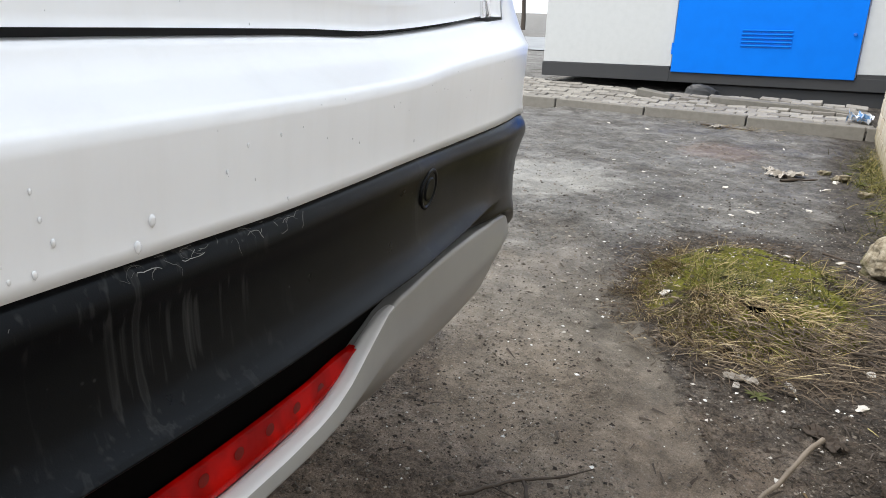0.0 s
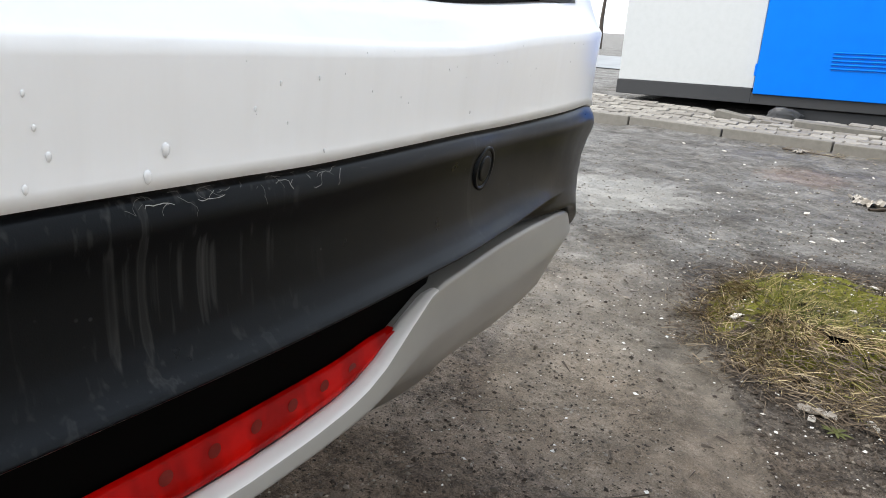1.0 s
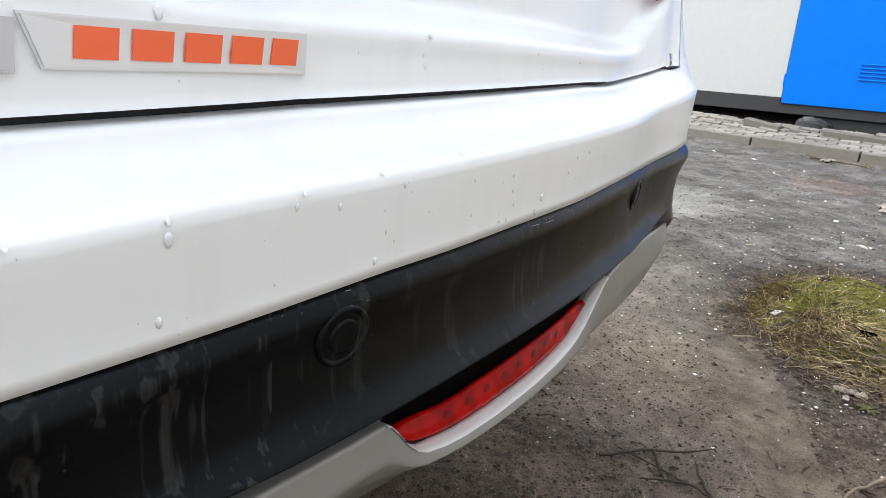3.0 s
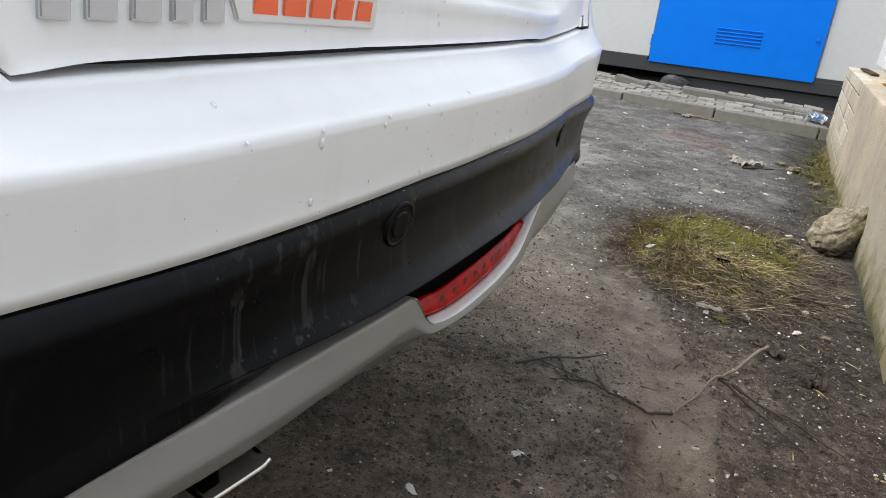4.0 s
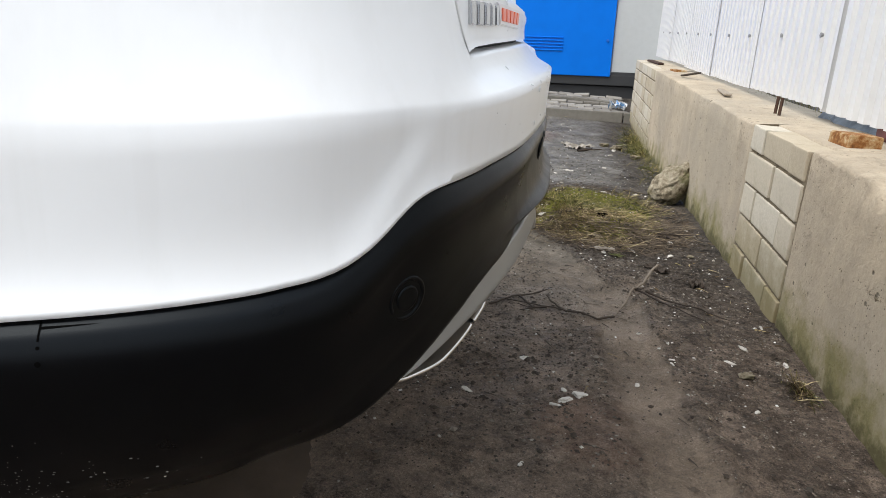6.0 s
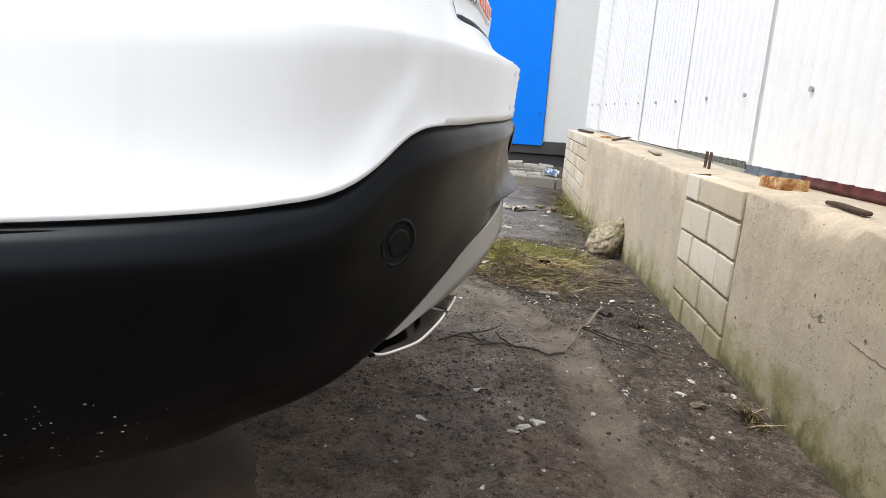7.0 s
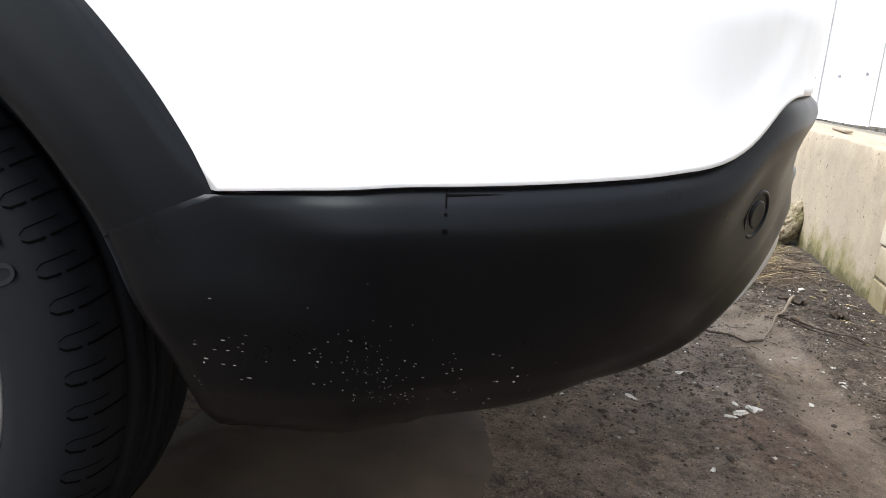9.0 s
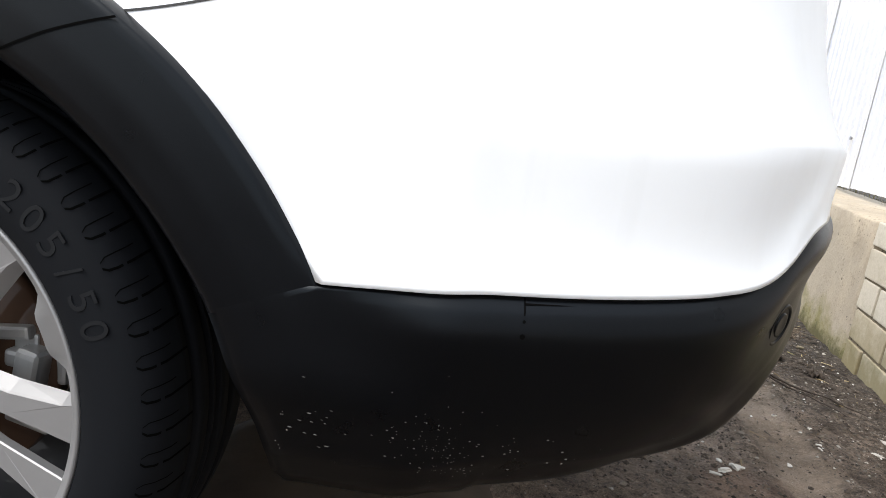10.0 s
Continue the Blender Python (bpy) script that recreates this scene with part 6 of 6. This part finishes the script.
twig([[(.62, 1.62, .02), (.80, 1.66, .03)], [(.66, 1.60, .02), (.72, 1.52, .01)]], .004, "dry stalk near the wall foot")
twig([[(.62, 2.62, .02), (.82, 2.52, .02)]], .005, "pale stalk beside the mound")
twig([[(.50, 4.32, .01), (.72, 4.52, .012)]], .008, "pale stick beside the rubble")
twig([[(-.18, 6.78, .015), (.30, 6.62, .02)]], .008, "yellow straw stalk by the kerb")

# ---------------------------------------------------------------- chips, pebbles, clods
CHIPS = [(.351, 3.287, .030), (.120, 1.80, .026), (.407, .33, .012), (.032, .30, .017), (-.101, .086, .018), (.712, .39, .020), (.122, .069, .026), (.150, .100, .020), (.095, .045, .016), (.022, -.179, .014), (.734, .645, .018), (.63, .476, .018), (.403, .306, .012), (.439, .469, .010), (.394, .414, .010), (.62, 1.347, .016), (.80, 1.85, .018), (.822, 1.783, .018), (.383, 3.32, .026), (.682, 2.58, .03), (.121, .12, .012), (.159, .107, .018), (.20, 3.9, .022), (.62, 3.5, .024), (-.3, 4.1, .018), (-.55, 4.4, .02), (.3, 5.2, .025), (.352, 1.30, .020), (.47, 1.36, .030),
         (.62, 1.34, .026), (.30, 1.10, .010), (.44, .95, .014), (.36, .52, .012), (.42, .44, .016), (.30, .20, .014), (.56, .36, .020), (.66, 1.55, .026), (.60, 1.78, .020), (.26, 3.2, .020), (.47, 3.35, .014), (.12, 3.3, .016), (.49, 2.45, .02), (.42, 2.05, .02), (.55, .12, .016),
         (.10, 4.6, .02), (-.35, 5.6, .03), (-.6, 6.2, .03), (-.15, 5.9, .025), (.55, 5.8, .03), (.75, 4.2, .035), (.82, 4.5, .04), (.50, 6.3, .03), (-1.0, 6.4, .03)]
rg = random.Random(21)
for x, y, s in CHIPS:
    bm = bmesh.new()
    s *= .70
    rough_rock(bm, (s, s * rg.uniform(.32, .68), s * rg.uniform(.22, .38)), rg.random() * 20, .62, 2)
    h, r = mound_h(x, y)
    ob = tagged(part("chip", bm, CHIP), "pale broken chip lying on the dirt", "litter chip", "pale chips")
    ob.matrix_world = pose(x, y, ground_z(x, y) + max(h, 0) + s * .10, rg.uniform(-8, 8), rg.uniform(-8, 8), rg.uniform(0, 180))
for x, y, s in ((.585, .30, .018), (.86, 4.62, .06), (.78, 4.85, .045), (.70, 1.36, .016), (.95, 4.2, .045)):
    bm = bmesh.new()
    rough_rock(bm, (s, s * .62, s * .36), s * 90, .6, 3)
    ob = tagged(part("pebble", bm, ROCK, None, "", True), "brown stone lying on the dirt", "stone", "loose stones")
    ob.matrix_world = pose(x, y, ground_z(x, y) + s * .3, 0, 0, s * 900)


def scatter(name, n, area, sizes, mat, seed, label, flat=.55):
    rg = random.Random(seed)
    vs, fs = [], []
    base = [(1, 0, 0), (-1, 0, 0), (0, 1, 0), (0, -1, 0), (0, 0, 1), (0, 0, -1)]
    tri = [(0, 2, 4), (2, 1, 4), (1, 3, 4), (3, 0, 4), (2, 0, 5), (1, 2, 5), (3, 1, 5), (0, 3, 5)]
    for _ in range(n):
        x, y = area(rg)
        if x > wall_x(y) - .012:
            continue
        if abs(x - .31 + .35 * max(y - .7, 0)) < .08 and y < 1.6 and rg.random() < .8 or mat == TWIG and -.5 < x - .31 + .35 * max(y - .7, 0) < .06 and .75 < y < 2.2 and rg.random() < .7:
            continue
        h, r = mound_h(x, y)
        z = ground_z(x, y) + max(h, 0)
        s = sizes(rg)
        a = rg.uniform(0, 6.28)
        b = len(vs)
        for p in base:
            k = s * rg.uniform(.65, 1.25)
            px, py = p[0] * k, p[1] * k * .8
            vs.append((x + px * math.cos(a) - py * math.sin(a), y + px * math.sin(a) + py * math.cos(a), z + p[2] * k * flat + s * .15))
        fs += [(b + i, b + j, b + k) for i, j, k in tri]
    tagged(put(name, mesh_of(name, vs, fs, False), mat), label, "gravel", kind="stuff")


scatter("fine_gravel", 36000, lambda g: (g.uniform(-.60, .82), g.triangular(-.45, 3.4, .35)), lambda g: min(.0009 + g.expovariate(850), .0065), PEBBLE, 31, "fine grit and crumbs of stone on dirt")
scatter("coarse_gravel", 9000, lambda g: (g.uniform(-1.6, 1.2), g.triangular(-.4, 6.8, 2.2)), lambda g: min(.002 + g.expovariate(420), .011), PEBBLE, 32, "scattered small stones on dirt")
scatter("soil_clods", 2600, lambda g: (g.choice((g.gauss(.05, .25), g.uniform(.25, .78), g.uniform(.3, .78))), g.triangular(-.4, 2.9, .9)), lambda g: min(.0014 + g.expovariate(520), .012), TWIG, 33, "dark crumbs of soil and twig on dirt")
scatter("dark_clods", 700, lambda g: (g.gauss(-.05, .22), g.gauss(.22, .28)), lambda g: min(.0016 + g.expovariate(380), .013), TWIG, 37, "dark clods of soil on trodden dirt")
scatter("near_grit", 2400, lambda g: (g.uniform(-.42, .80), g.triangular(-.40, 1.7, .25)), lambda g: min(.0013 + g.expovariate(900), .0055), GRIT, 38, "pale and dark grit on trodden dirt")
scatter("white_crumbs", 900, lambda g: (g.uniform(-.3, .85), g.triangular(-.3, 6.5, 1.2)), lambda g: min(.0018 + g.expovariate(700), .007), CHIP, 34, "tiny white crumbs on dirt")

def ring_area(g):
    a, r = g.uniform(0, 6.283), g.gauss(1.0, .10)
    return MX + .43 * r * math.cos(a) + .02, MY + .66 * r * math.sin(a) - .02


scatter("mound_crumbs", 2600, ring_area, lambda g: min(.002 + g.expovariate(330), .012), TWIG, 36, "dark crumbs of soil round the grass mound")

# crumpled wrapper and flattened rubbish
def crumpled(x, y, size, seed, mat, name, label, cat, zoff=0.0):
    bm = bmesh.new()
    bmesh.ops.create_grid(bm, x_segments=14, y_segments=10, size=.5)
    for v in bm.verts:
        p = v.co.copy()
        v.co = Vector((p.x * size[0], p.y * size[1], size[2] * (.35 + .55 * noise.noise(p * 4.5 + Vector((seed, 0, 0))) + .5 * noise.noise(p * 11 + Vector((0, seed, 0))))))
        v.co.x += size[0] * .15 * noise.noise(p * 6 + Vector((3, seed, 1)))
    bmesh.ops.solidify(bm, geom=bm.faces[:], thickness=.002)
    ob = tagged(part(name, bm, mat), label, cat)
    ob.matrix_world = pose(x, y, ground_z(x, y) + zoff + .004, 0, 0, seed * 50)


PALE = plain_paint("weathered_paper", (0.33, 0.30, 0.26), 0.9)
k = Mat("printed_foil", .25, .3)
WRAP = k.color(k.ramp(k.noise(9, 2), (.42, (.72, .74, .76)), (.5, (.10, .30, .62)), (.58, (.75, .76, .78)))).m
crumpled(.54, 4.58, (.26, .13, .045), 1.0, PALE, "rubbish_sheet", "flattened weathered paper rubbish on dirt", "rubbish")
crumpled(.45, 4.75, (.14, .08, .04), 2.3, PALE, "rubbish_sheet", "flattened weathered paper rubbish on dirt", "rubbish")
crumpled(1.20, 7.15, (.20, .13, .12), 3.1, WRAP, "wrapper", "crumpled blue and silver wrapper on the paving", "wrapper", .06)
crumpled(-.02, 6.72, (.12, .09, .04), 4.4, PALE, "rubbish_sheet", "small paper scrap by the kerb", "rubbish")
crumpled(.64, 1.02, (.07, .05, .025), 5.2, TWIG, "dead_leaf", "curled dark dead leaf on dirt", "leaf")
crumpled(.53, 1.15, (.09, .04, .02), 6.2, TWIG, "dead_leaf", "curled dark dead leaf on dirt", "leaf")
crumpled(.36, 1.33, (.075, .03, .014), 7.3, PALE, "paper_scrap", "torn pale paper scrap on dirt", "paper")

# grass behind the fence, seen through the gap below the sheets
def behind_pick(rg):
    y = rg.uniform(.8, 7.0)
    x = fence_x(y) + .12 + abs(rg.gauss(0, .12))
    return (x, y, lie(x, y)), rg.uniform(0, 6.3), rg.uniform(.03, .12), rg.uniform(.001, .002), rg.uniform(.05, .22), rg.uniform(0, .05)


tagged(blades("fence_grass", 2600, behind_pick, GRASS, None, 15, ""), "green and dry grass behind the fence", "grass", kind="stuff")

# old shutter joint that runs along the near block
cp = [(.36, .288), (.30, .281), (.236, .274), (.215, .281), (.16, .284), (.087, .285), (.03, .281), (-.01, .276), (-.09, .270), (-.3, .262), (-.6, .266)]
bm = bmesh.new()
rg = random.Random(41)
for run, first, last, lo, hi in ((0, 0, 5, .004, .011), (1, 3, 10, .0009, .0026)):
    prev = None
    for (ya, za), (yb, zb) in zip(cp[first:last], cp[first + 1:last + 1]):
        for q in range(10):
            y, z = ya + (yb - ya) * q / 10, za + (zb - za) * q / 10 + rg.uniform(-.0025, .0025)
            w = rg.uniform(lo, hi)
            up = .0008 if run else rg.uniform(-.003, .0025)
            ring = [bm.verts.new((wall_x(y) - dx, y, z + dz)) for dx, dz in ((-.004, w), (up, w * .5), (up - rg.uniform(0, .001), -w * .5), (-.004, -w))]
            if prev and rg.random() < .85:
                for k in range(3):
                    f = bm.faces.new((prev[k], ring[k], ring[k + 1], prev[k + 1]))
            prev = ring
part("joint_scar", bm, CONC_TOP, bpy.data.objects["wall_near"], "rough crumbled scar along a cast joint", True)

# ---------------------------------------------------------------- distance: road, verge and bare trees
rv = []
for i in range(40):
    x = -60 + 90 * i / 39
    for y in (14.5, 16, 19, 22):
        rv.append((x, y - .14 * x, lie(x, y - .14 * x) + .02))
tagged(put("road", mesh_of("road", rv, [f[::-1] for f in grid_faces(40, 4)]), ASPH), "wet grey road beyond the kiosk", "road", kind="structure")
def far_tree(x, y, seed):
    rg = random.Random(seed)
    root = thing("tree", "bare leafless roadside tree", "tree", pose(x, y, lie(x, y)), "roadside trees")
    def limb(vs, fs, p, d, r, L, lvl):
        b = len(vs)
        q = p
        for k in range(5):
            n = d.orthogonal().normalized()
            t = d.cross(n)
            rad = r * (1 - .5 * k / 4)
            for c in range(5):
                a = c * 1.2566
                vs.append(q + n * (rad * math.cos(a)) + t * (rad * math.sin(a)))
            if k:
                for c in range(5):
                    o = b + 5 * (k - 1)
                    fs.append((o + c, o + (c + 1) % 5, o + 5 + (c + 1) % 5, o + 5 + c))
                if lvl < 3 and k > 1:
                    for _ in range(2):
                        nd = (d + Vector((rg.uniform(-1, 1), rg.uniform(-1, 1), rg.uniform(0, .7)))).normalized()
                        limb(vs, fs, q, nd, rad * .5, L * .55, lvl + 1)
            q = q + d * (L / 4)
            d = (d + Vector((rg.uniform(-.15, .15), rg.uniform(-.15, .15), .05))).normalized()
    vs, fs = [], []
    limb(vs, fs, Vector((0, 0, -.2)), Vector((rg.uniform(-.05, .05), 0, 1)), .13, 3.0, 3)
    put("trunk", mesh_of("trunk", vs, fs), BARK, root)
    vs, fs = [], []
    limb(vs, fs, Vector((0, 0, 2.3)), Vector((0, 0, 1)), .08, 3.6, 0)
    put("crown", mesh_of("crown", vs, fs), BARK, root)


for k in range(9):
    far_tree(-26 + 3.1 * k + (k * 37 % 5) * .4, 27 + (k * 53 % 7) * .8, 70 + k)

# smooth dried mud under the car
pv = []
for i in range(72):
    for j in range(20):
        a, r = 2 * math.pi * i / 72, j / 19
        rx = .30 * (1 + .10 * noise.noise(Vector((math.cos(a) * 1.5, math.sin(a) * 1.5, 2))))
        ry = .55 * (1 + .15 * noise.noise(Vector((math.cos(a) * 1.5, math.sin(a) * 1.5, 8))))
        x, y = -.64 + rx * r * math.cos(a), -.42 + ry * r * math.sin(a)
        pv.append((x, y, ground_z(x, y) * (1 - .7 * (1 - r)) + .012 - .022 * r ** 10))
k = Mat("smooth_mud", .7, 0, 0, .2)
k.color(k.ramp(k.noise(6, 6, .6), (.3, (.058, .043, .031)), (.7, (.100, .076, .055)))).bump(k.noise(50, 5), .25, .004)
tagged(put("mud_patch", mesh_of("mud_patch", pv, [(i * 20 + j, ((i + 1) % 72) * 20 + j, ((i + 1) % 72) * 20 + j + 1, i * 20 + j + 1) for i in range(72) for j in range(19)]), k.m), "smooth brown dried mud under the car", "ground patch", kind="structure")
